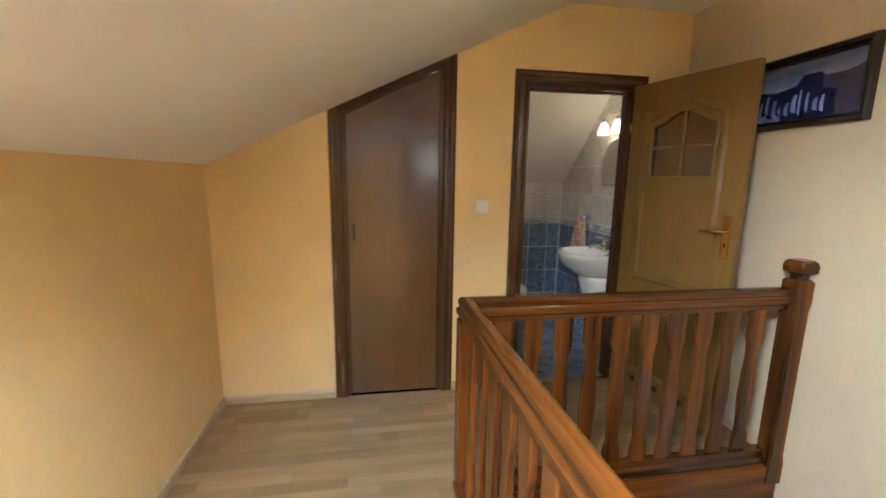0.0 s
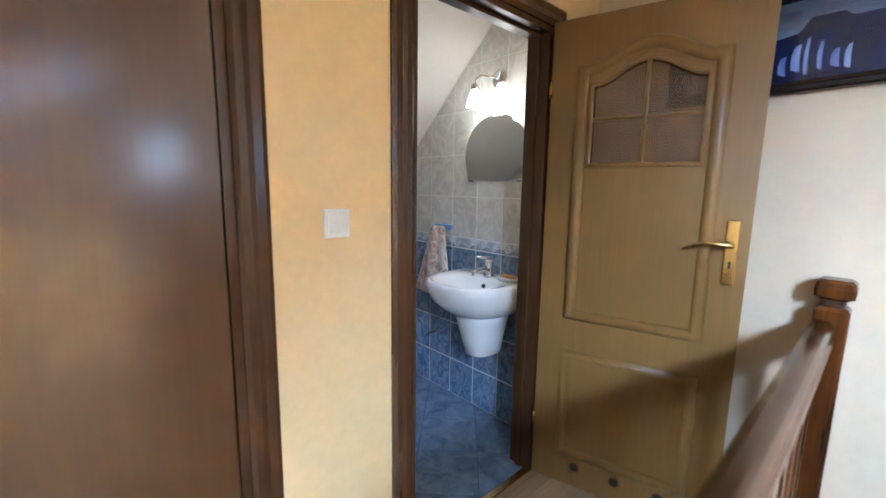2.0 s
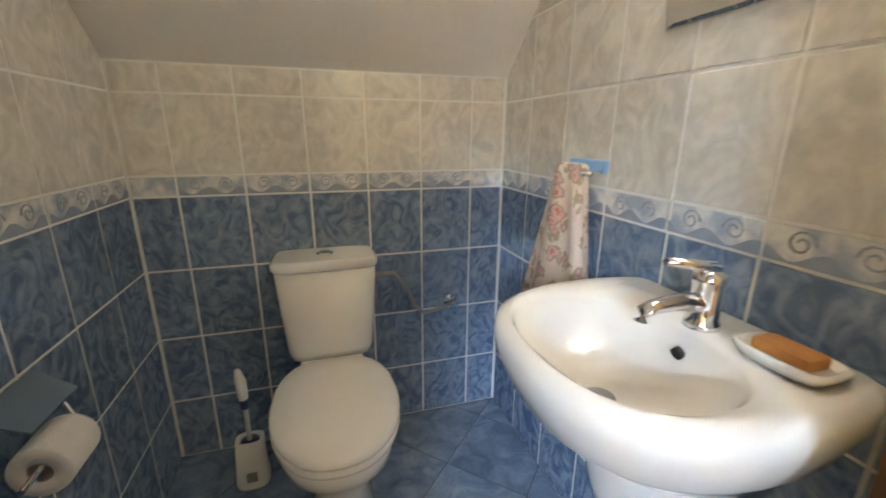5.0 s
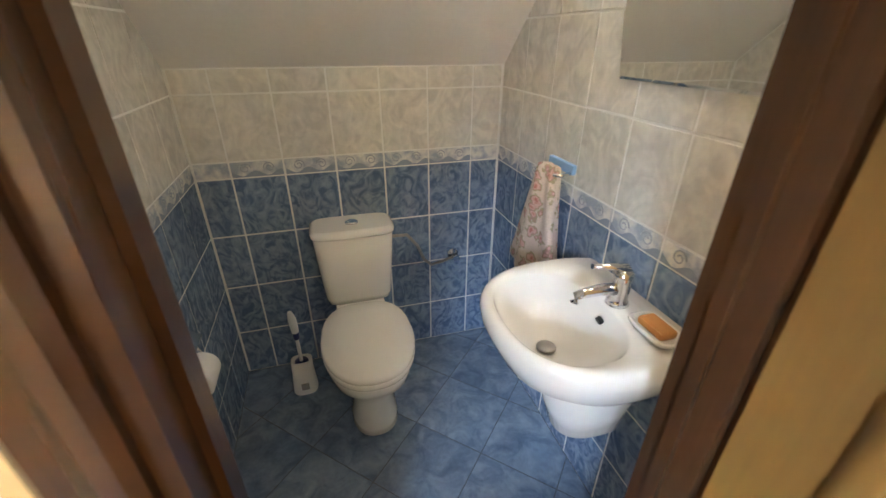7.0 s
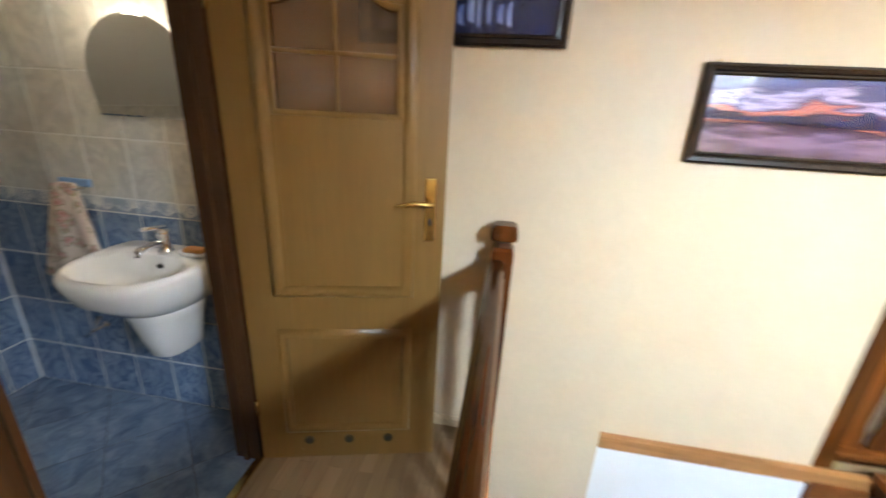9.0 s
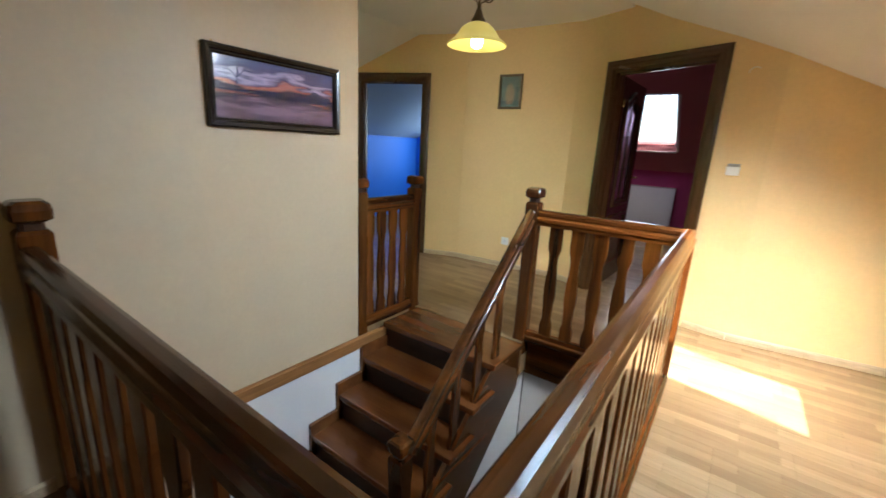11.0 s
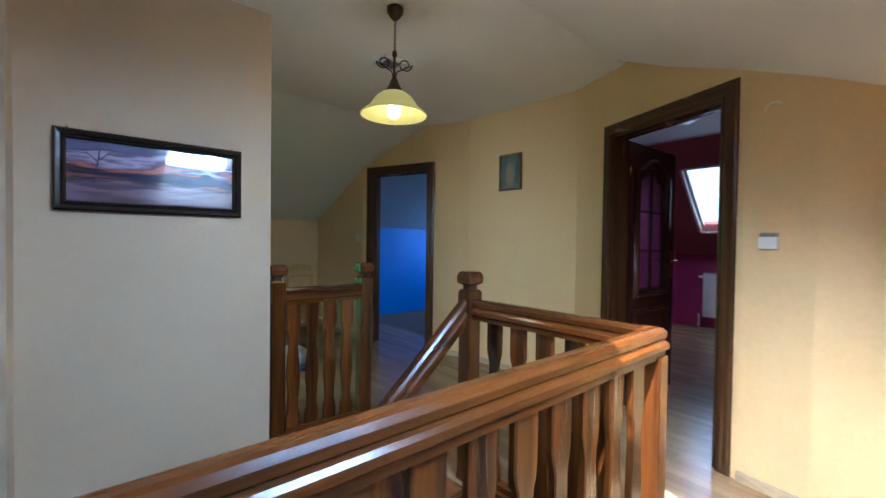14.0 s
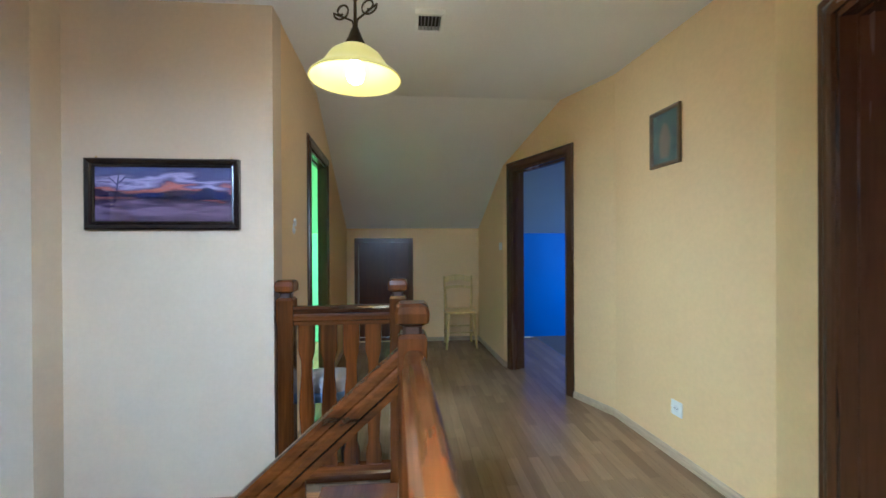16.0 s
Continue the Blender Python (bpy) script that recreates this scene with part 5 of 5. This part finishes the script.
for x in (0.045, W - 0.045):
    bm = B()
    tube(bm, [m @ Vector((x, 0.004, H)), m @ Vector((x, 0.004, H + 0.012))], 0.004, 8)
    part("hanger", bm, "brass", root)

# waterfall picture beside the washroom
m = mapped((WALL_A, 2.165, 1.69), (0, -1))
root = thing("waterfall_picture", (WALL_A, 1.80, 1.69), "black-framed blue waterfall print behind glass", "picture", "wide framed prints")
W, H = 0.735, 0.348
frame_moulding(root, m, W, H, 0.042, "black_frame", 0.04)
flat(root, m, [(0.04, 0.04), (W - 0.04, 0.04), (W - 0.04, H - 0.04), (0.04, H - 0.04)], 0.007, "falls_sky", "print", "dusk sky over a waterfall")
ridge = [(0.04, 0.04), (W - 0.04, 0.04), (W - 0.04, 0.245), (0.62, 0.225), (0.53, 0.225), (0.51, 0.245), (0.43, 0.245), (0.40, 0.20), (0.30, 0.185), (0.20, 0.20), (0.04, 0.19)]
flat(root, m, ridge, 0.0078, "falls_rock", "cliff", "dark cliffs")
random.seed(8)
for i in range(15):
    x0 = 0.05 + 0.034 * i
    top, low, wd = 0.150 + 0.03 * math.sin(i * 1.3) + random.uniform(-0.012, 0.012), 0.062 + random.uniform(0, 0.03), random.uniform(0.010, 0.026)
    flat(root, m, [(x0, low), (x0 + wd, low - 0.01), (x0 + wd * 0.8, (low + top) / 2), (x0 + wd * 0.9, top), (x0 + wd * 0.2, top - 0.006), (x0 - 0.003, (low + top) / 2)], 0.0084, "falls_water", "water", "falling water")
mist = [(0.04, 0.045), (0.34, 0.045)] + [(0.34 - 0.3 * i / 14, 0.062 + 0.012 * math.sin(i * 1.9) + 0.03 * i / 14) for i in range(15)]
flat(root, m, mist, 0.0090, "falls_water", "mist", "pale mist")
glazed(root, m, W, H, 0.042)
bm = B()
tube(bm, [m @ Vector((W - 0.05, 0.004, H)), m @ Vector((W - 0.05, 0.004, H + 0.014))], 0.004, 8)
part("hanger", bm, "brass", root)

# small picture
pd = Vector((1.66 - 2.87, -2.25 + 2.172, 0)).normalized()
m = Matrix.Translation(Vector((2.87, -2.172, 1.712)) + pd * 0.405) @ Matrix((pd, Vector((pd.y, -pd.x, 0)), Vector((0, 0, 1)))).transposed().to_4x4()
root = thing("small_picture", m.translation, "small dark green print in a thin gilt frame", "picture")
frame_moulding(root, m, 0.255, 0.342, 0.024, "gilt", 0.02)
flat(root, m, [(0.022, 0.022), (0.233, 0.022), (0.233, 0.32), (0.022, 0.32)], 0.006, "icon_print")
flat(root, m, [(0.09, 0.05), (0.16, 0.05), (0.175, 0.16), (0.15, 0.24), (0.125, 0.26), (0.10, 0.24), (0.075, 0.16)], 0.0068, "gilt", "motif")
glazed(root, m, 0.255, 0.342, 0.024)

# pendant lamp
PX, PY = 1.68, -0.468
root = thing("pendant_lamp", (PX, PY, FLAT), "bronze pendant lamp with a lit yellow glass shade", "pendant lamp")
bm = B()
lathe(bm, [(0.0, FLAT), (0.045, FLAT - 0.001), (0.043, FLAT - 0.03), (0.025, FLAT - 0.055), (0.008, FLAT - 0.07)], (PX, PY, 0), 20)
part("canopy", bm, "bronze", root)
bm = B()
zz = FLAT - 0.065
i = 0
while zz > 2.255:
    ring = [Vector((PX + (0.006 * math.cos(a) if i % 2 else 0), PY + (0 if i % 2 else 0.006 * math.cos(a)), zz - 0.012 + 0.014 * math.sin(a))) for a in [2 * math.pi * k / 10 for k in range(11)]]
    tube(bm, ring, 0.0022, 6, False)
    zz -= 0.021
    i += 1
part("chain", bm, "bronze", root)
bm = B()
lathe(bm, [(0.003, 2.26), (0.013, 2.245), (0.013, 2.225), (0.006, 2.215), (0.007, 2.13), (0.012, 2.11), (0.03, 2.065), (0.044, 2.040), (0.044, 2.022), (0.0, 2.022)], (PX, PY, 0), 18)
part("stem", bm, "bronze", root)
for s in (1, -1):
    bm = B()
    pts = []
    for k in range(22):
        a = -0.5 * math.pi + 2.6 * math.pi * k / 21
        r = 0.036 * (1 - 0.65 * k / 21)
        pts.append((PX + s * (0.045 + r * math.sin(a) * -1) * 0.5, PY + s * (0.055 + r * math.sin(a) * -1), 2.165 - r * math.cos(a) + 0.02))
    tube(bm, [(PX, PY, 2.09), (PX + s * 0.008, PY + s * 0.012, 2.14)] + pts, 0.004, 8)
    part("scroll", bm, "bronze", root, "curled bronze scroll")
bm = B()
outer = [(0.040, 2.030), (0.070, 2.020), (0.100, 1.997), (0.122, 1.965), (0.134, 1.945), (0.160, 1.925), (0.180, 1.908), (0.182, 1.902)]
lathe(bm, outer + [(r - 0.005, z - 0.002) for r, z in reversed(outer)], (PX, PY, 0), 44, False)
sh = part("shade", bm, "lamp_shade", root, "bell-shaped yellow alabaster glass shade")
sh.visible_shadow = False
bm = B()
lathe(bm, [(0.012, 2.04), (0.014, 2.00), (0.022, 1.965), (0.033, 1.940), (0.036, 1.920), (0.028, 1.897), (0.012, 1.886), (0.0, 1.884)], (PX, PY, 0), 20)
bulb = part("bulb", bm, "bulb", root, "lit round bulb")
bulb.visible_shadow = False

# ceiling vent
root = thing("ceiling_vent", (2.255, -0.795, FLAT), "white ceiling vent with a dark grille", "vent")
for x0, x1, y0, y1 in ((2.165, 2.345, -0.875, -0.855), (2.165, 2.345, -0.735, -0.715), (2.165, 2.185, -0.855, -0.735), (2.325, 2.345, -0.855, -0.735)):
    bm = B()
    box(bm, x0, x1, y0, y1, FLAT - 0.03, FLAT - 0.001, 0.003)
    part("frame_bar", bm, "plastic", root)
bm = B()
box(bm, 2.185, 2.325, -0.855, -0.735, FLAT - 0.006, FLAT - 0.002)
part("backing", bm, "dark", root)
for i in range(6):
    bm = B()
    box(bm, 2.186, 2.324, -0.850 + i * 0.0195, -0.846 + i * 0.0195, FLAT - 0.026, FLAT - 0.008)
    part("slat", bm, "steel", root)


def wall_plate(name, m, w, h, label, category, rockers=0, holes=0):
    root = thing(name, m.translation, label, category, "white wall plates")
    bm = B()
    box(bm, -w / 2, w / 2, 0.0005, 0.009, -h / 2, h / 2, 0.003, m)
    part("plate", bm, "plastic", root)
    for i in range(rockers):
        ww = (w - 0.022) / rockers
        bm = B()
        box(bm, -w / 2 + 0.011 + ww * i + 0.001, -w / 2 + 0.011 + ww * (i + 1) - 0.001, 0.008, 0.013, -h / 2 + 0.012, h / 2 - 0.012, 0.002, m)
        part("rocker", bm, "plastic", root)
    if holes:
        bm = B()
        tube(bm, [m @ Vector((0, 0.0085, 0)), m @ Vector((0, 0.0095, 0))], 0.019, 18)
        part("socket_well", bm, "radiator", root)
        for dx in (-0.0095, 0.0095):
            bm = B()
            tube(bm, [m @ Vector((dx, 0.009, 0)), m @ Vector((dx, 0.0105, 0))], 0.003, 8)
            part("pin_hole", bm, "dark", root)


wall_plate("light_switch", mapped((0.662, NORTH, 1.245), (1, 0)), 0.078, 0.080, "white double light switch on the yellow wall", "switch", 2)
wall_plate("light_switch", mapped((4.30, -1.655, 1.245), (-1, -0.046)), 0.08, 0.08, "white light switch beside the blue room door", "switch", 1)
wall_plate("wall_socket", mapped((2.25, -2.212, 0.30), (-1, -0.064)), 0.085, 0.085, "white wall socket low on the yellow wall", "socket", 0, 1)
wall_plate("wall_socket", mapped((2.30, -5.35, 0.30), (0, -1)), 0.08, 0.08, "white wall socket on the magenta wall", "socket", 0, 1)
m = mapped((0.285, -1.7464, 1.24), (-1, 0.162))
root = thing("thermostat", m.translation, "white wall thermostat with a grey top", "thermostat")
bm = B()
box(bm, -0.04, 0.04, 0.001, 0.028, -0.038, 0.022, 0.006, m)
part("body", bm, "plastic", root)
bm = B()
box(bm, -0.036, 0.036, 0.001, 0.022, 0.022, 0.042, 0.004, m)
part("top_cover", bm, "steel", root, "grey top cover")
m = mapped((0.28, -1.7456, 1.88), (-1, 0.162))
bm = B()
tube(bm, [m @ Vector((0.035 * math.cos(a), 0.006, 0.035 * math.sin(a))) for a in [math.pi * k / 12 for k in range(3, 13)]], 0.003, 6)
solid("wall_hook", bm, "plastic", "thin curved white hook on the wall", "hook")
m = mapped(Vector((2.34, 0.025, 1.37)) + gdir * 0.255, gdir[:2])
bm = B()
tube(bm, [m @ Vector((0.022 * math.cos(a), 0.012 + 0.004 * math.sin(a), 0.042 * math.sin(a))) for a in [2 * math.pi * k / 18 for k in range(18)]], 0.006, 8)
solid("wall_ring", bm, "plastic", "white oval ring hook on the wall", "hook")


# wooden chair at the far end
def chair(at, turn):
    m = Matrix.Translation(at) @ Matrix.Rotation(turn, 4, "Z")
    root = thing("wooden_chair", at, "pale yellow wooden chair with a curved slatted back", "chair")
    bm = B()
    loft(bm, [[m @ v for v in rounded(0, 0, hx, hy, z, 0.45)] for hx, hy, z in ((0.17, 0.18, 0.425), (0.185, 0.195, 0.432), (0.185, 0.195, 0.448), (0.175, 0.185, 0.455))])
    part("seat", bm, "light_wood", root)
    for sx, sy in ((-1, -1), (-1, 1), (1, -1), (1, 1)):
        bm = B()
        if sx < 0:
            tube(bm, [m @ Vector(p) for p in ((-0.175, sy * 0.185, 0.0), (-0.16, sy * 0.168, 0.22), (-0.15, sy * 0.155, 0.43))], [0.014, 0.019, 0.020], 12)
        else:
            tube(bm, [m @ Vector(p) for p in ((0.215, sy * 0.172, 0.0), (0.175, sy * 0.165, 0.25), (0.165, sy * 0.165, 0.45), (0.19, sy * 0.172, 0.66), (0.235, sy * 0.180, 0.865))], [0.014, 0.018, 0.020, 0.017, 0.013], 12)
        part("leg", bm, "light_wood", root)
    for z, x, h, rise in ((0.815, 0.222, 0.075, 0.03), (0.71, 0.20, 0.035, 0.02)):
        bm = B()
        rings = []
        for i in range(13):
            u = -1 + i / 6
            xx = x + 0.02 * (1 - u * u)
            zc = z + rise * (1 - u * u)
            rings.append([m @ Vector((xx + dx, u * 0.168, zc + dz)) for dx, dz in ((-0.009, -h / 2), (0.009, -h / 2), (0.009, h / 2), (-0.009, h / 2))])
        loft(bm, rings, smooth=False)
        part("back_slat", bm, "light_wood", root)
    for a, b in (((-0.162, -0.168, 0.20), (-0.162, 0.168, 0.20)), ((-0.16, -0.168, 0.16), (0.19, -0.166, 0.16)), ((-0.16, 0.168, 0.16), (0.19, 0.166, 0.16)), ((0.185, -0.165, 0.22), (0.185, 0.165, 0.22))):
        bm = B()
        tube(bm, [m @ Vector(a), m @ Vector(b)], 0.010, 10)
        part("stretcher", bm, "light_wood", root)


chair(Vector((5.08, -1.31, 0)), 0.0)

# padded stool behind the short balustrade
root = thing("padded_stool", (2.53, -0.18, 0), "stool with a white padded seat and black legs", "stool")
bm = B()
loft(bm, [rounded(2.53, -0.18, hx * 0.8, hx * 0.76, z, 0.5) for hx, z in ((0.17, 0.40), (0.185, 0.415), (0.185, 0.45), (0.165, 0.475), (0.08, 0.482))])
part("cushion", bm, "seat_cloth", root)
bm = B()
loft(bm, [rounded(2.53, -0.18, hx * 0.8, hx * 0.76, z, 0.5) for hx, z in ((0.178, 0.355), (0.188, 0.36), (0.188, 0.41), (0.18, 0.412))])
part("seat_rim", bm, "seat_blue", root, "pale blue edge")
for sx in (-1, 1):
    for sy in (-1, 1):
        bm = B()
        tube(bm, [(2.53 + sx * 0.14, -0.18 + sy * 0.12, 0), (2.53 + sx * 0.11, -0.18 + sy * 0.10, 0.36)], 0.011, 10)
        part("leg", bm, "black_metal", root)

# red room: radiator, ceiling lamp
root = thing("radiator", (1.5, -6.06, 0.15), "white panel radiator under the roof window", "radiator")
bm = B()
box(bm, 1.10, 1.90, -6.055, -6.035, 0.16, 0.80, 0.006)
part("panel", bm, "radiator", root)
for i in range(24):
    bm = B()
    box(bm, 1.115 + i * 0.0325, 1.130 + i * 0.0325, -6.036, -6.028, 0.20, 0.76, 0.003)
    part("fin", bm, "radiator", root)
bm = B()
box(bm, 1.098, 1.902, -6.098, -6.034, 0.80, 0.815, 0.003)
part("top_grille", bm, "steel", root)
bm = B()
tube(bm, [(1.95, -6.05, 0.20), (1.95, -6.05, 0.16), (1.95, -6.05, 0.0)], 0.009)
part("pipe", bm, "radiator", root)
bm = B()
tube(bm, [(1.905, -6.05, 0.75), (1.96, -6.05, 0.75)], 0.017, 14)
part("valve", bm, "plastic", root)
root = thing("ceiling_lamp", (1.42, -3.65, 2.5), "round flat ceiling lamp with a metal band", "ceiling lamp")
bm = B()
lathe(bm, [(0.19, 2.499), (0.19, 2.47), (0.17, 2.44), (0.10, 2.42), (0.0, 2.415)], (1.42, -3.65, 0), 32)
part("dish", bm, "radiator", root)
bm = B()
lathe(bm, [(0.193, 2.492), (0.198, 2.485), (0.198, 2.468), (0.193, 2.462)], (1.42, -3.65, 0), 32, False)
part("band", bm, "chrome", root)


# ---- pieces: tiles and boards ----
def clip(poly, keep):
    """Cuts a convex outline by a half plane; keep(p) > 0 stays."""
    out = []
    for i in range(len(poly)):
        a, b = poly[i], poly[(i + 1) % len(poly)]
        ka, kb = keep(a), keep(b)
        if ka >= 0:
            out.append(a)
        if (ka >= 0) != (kb >= 0):
            u = ka / (ka - kb)
            out.append((a[0] + (b[0] - a[0]) * u, a[1] + (b[1] - a[1]) * u))
    return out


def piece(name, poly, m, depth, material, parent, edge=0.0015):
    """A flat piece with a chamfered face; poly in (u, v), depth along w."""
    cx, cy = sum(p[0] for p in poly) / len(poly), sum(p[1] for p in poly) / len(poly)
    size = max(max(abs(p[0] - cx), abs(p[1] - cy)) for p in poly)
    if size < 0.008:
        return None
    k = 1 - edge / size
    n = len(poly)
    verts, faces = [], []
    for s, d in ((1, 0), (1, depth - edge * 0.6), (k, depth)):
        verts += [m @ Vector((cx + (u - cx) * s, cy + (v - cy) * s, d)) for u, v in poly]
    for r in range(2):
        faces += [(r * n + i, r * n + (i + 1) % n, (r + 1) * n + (i + 1) % n, (r + 1) * n + i) for i in range(n)]
    faces += [tuple(range(2 * n, 3 * n))]
    me = bpy.data.meshes.new(name)
    me.from_pydata(verts, [], faces)
    me.materials.append(M[material])
    ob = new(name, me)
    ob.parent = parent
    ob.matrix_parent_inverse = parent.matrix_basis.inverted()
    return ob


G = 0.0075
ROWS = [(0.0, 0.239, "blue_tile"), (0.239, 0.487, "blue_tile"), (0.487, 0.735, "blue_tile"), (0.735, 0.982, "blue_tile"), (0.982, 1.048, "band"),
        (1.048, 1.296, "grey_tile"), (1.296, 1.544, "grey_tile"), (1.544, 1.792, "grey_tile"), (1.792, 2.04, "grey_tile"), (2.04, 2.288, "grey_tile"), (2.288, 2.45, "grey_tile")]


def scroll_mesh(m_rot):
    """Relief of the border: two spirals and a wave."""
    bm = B()
    for c, s in ((-0.045, 1), (0.045, -1)):
        pts = []
        for k in range(16):
            a = 2.9 * math.pi * k / 15
            r = 0.022 * (1 - 0.75 * k / 15)
            pts.append(m_rot @ Vector((c + s * r * math.cos(a), r * math.sin(a) + 0.004, 0.0)))
        tube(bm, pts, 0.0022, 5)
    return mesh("scroll", bm, "band_scroll")


def wave_mesh(m_rot):
    bm = B()
    pts = [(-0.096, -0.030), (0.096, -0.030)] + [(0.096 - 0.192 * i / 16, -0.016 + 0.011 * math.sin(2 * math.pi * i / 8 + 1)) for i in range(17)]
    loft(bm, [[m_rot @ Vector((x, y, -0.0005)) for x, y in pts], [m_rot @ Vector((x, y, 0.0012)) for x, y in pts]], smooth=False)
    return mesh("wave", bm, "band_blue")


def tile_wall(parent, origin, u_dir, joints, limit):
    """Rows of tiles on a wall; joints: the upright joints along u; limit(u): the height where the slope cuts."""
    m = frame_of(origin, u_dir, (0, 0, 1))
    rot = m.to_3x3().to_4x4()
    sc, wv = scroll_mesh(rot), wave_mesh(rot)
    for z0, z1, mat in ROWS:
        for u0, u1 in zip(joints, joints[1:]):
            poly = [(u0 + G / 2, z0 + G / 2), (u1 - G / 2, z0 + G / 2), (u1 - G / 2, z1 - G / 2), (u0 + G / 2, z1 - G / 2)]
            poly = clip(poly, lambda p: limit(p[0]) - 0.007 - p[1])
            if len(poly) < 3 or max(p[1] for p in poly) - min(p[1] for p in poly) < 0.015:
                continue
            tile = piece("tile", poly, m, 0.0024, mat, parent, 0.0012)
            if tile and mat == "band" and u1 - u0 > 0.17:
                for me in (sc, wv):
                    ob = new(me.name, me)
                    ob.matrix_basis = Matrix.Translation(m @ Vector(((u0 + u1) / 2, (z0 + z1) / 2, 0.0026)))
                    ob.parent = tile
                    ob.matrix_parent_inverse = stance(tile).inverted()


tile_wall(wc_back, (TX0, TY1 + GR, 0), (1, 0, 0), [0.004, 0.133, 0.334, 0.539, 0.740, 0.937, 1.135, 1.265], lambda u: KNEE)
side_joints = [0.004, 0.204, 0.412, 0.620, 0.827, 1.020, 1.224, 1.319]
tile_wall(wc_left, (TX0 - GR, TY0 + 0.003, 0), (0, 1, 0), [1.317 - j for j in reversed(side_joints)], lambda u: min(2.45, KNEE + (1.317 - u) * KW))
tile_wall(wc_east, (TX1 + GR, TY1, 0), (0, -1, 0), side_joints, lambda u: min(2.45, KNEE + u * KW))

# diagonal floor tiles
S = 0.305
G = 0.003
ang = radians(45)
for i in range(-8, 9):
    for j in range(-8, 9):
        c = [(i * S + G / 2, j * S + G / 2), ((i + 1) * S - G / 2, j * S + G / 2), ((i + 1) * S - G / 2, (j + 1) * S - G / 2), (i * S + G / 2, (j + 1) * S - G / 2)]
        poly = [(1.343 + x * math.cos(ang) - y * math.sin(ang), 3.413 + x * math.sin(ang) + y * math.cos(ang)) for x, y in c]
        for keep in (lambda p: p[0] - TX0, lambda p: TX1 - p[0], lambda p: p[1] - NORTH - 0.023, lambda p: TY1 - p[1]):
            poly = clip(poly, keep) if len(poly) > 2 else []
        if len(poly) > 2:
            piece("floor_tile", poly, Matrix.Translation((0, 0, -0.004)), 0.004, "floor_tile", wc_floor)

# laminate boards round the stairwell
random.seed(11)


def cut_rect(r, h):
    """What is left of rectangle r without h, as up to four rectangles."""
    x0, x1, y0, y1 = r
    a0, a1, b0, b1 = h
    if a0 >= x1 or a1 <= x0 or b0 >= y1 or b1 <= y0:
        return [r]
    out = []
    if a0 > x0:
        out.append((x0, a0, y0, y1))
    if a1 < x1:
        out.append((a1, x1, y0, y1))
    xa, xb = max(x0, a0), min(x1, a1)
    if b0 > y0:
        out.append((xa, xb, y0, b0))
    if b1 < y1:
        out.append((xa, xb, b1, y1))
    return out


row = -2.405
while row < 2.50:
    y1 = min(row + 0.195, 2.508)
    x = WEST - 0.02 - random.choice((0.2, 0.5, 0.8, 1.1))
    end = 5.44 if row < 0.08 else 2.06
    while x < end:
        r = (max(x, WEST - 0.05), min(x + 1.28, end), row, y1)
        x += 1.28
        if r[1] - r[0] < 0.02:
            continue
        for p in [b for a in cut_rect(r, (WX0 - 0.03, WALL_B + 0.045, WY0 - 0.005, WY1 + 0.03)) for b in cut_rect(a, (WX0 - 0.03, 1.25, -0.745, 0.0))]:
            for p2 in cut_rect(p, (WALL_A, 6, 0.10, 3)):
                if p2[1] - p2[0] > 0.02 and p2[3] - p2[2] > 0.01:
                    q = [(p2[0] + 0.0004, p2[2] + 0.0004), (p2[1] - 0.0004, p2[2] + 0.0004), (p2[1] - 0.0004, p2[3] - 0.0004), (p2[0] + 0.0004, p2[3] - 0.0004)]
                    piece("floor_board", q, Matrix.Translation((0, 0, -0.011)), 0.011, "laminate", floor, 0.0008)
    row += 0.195
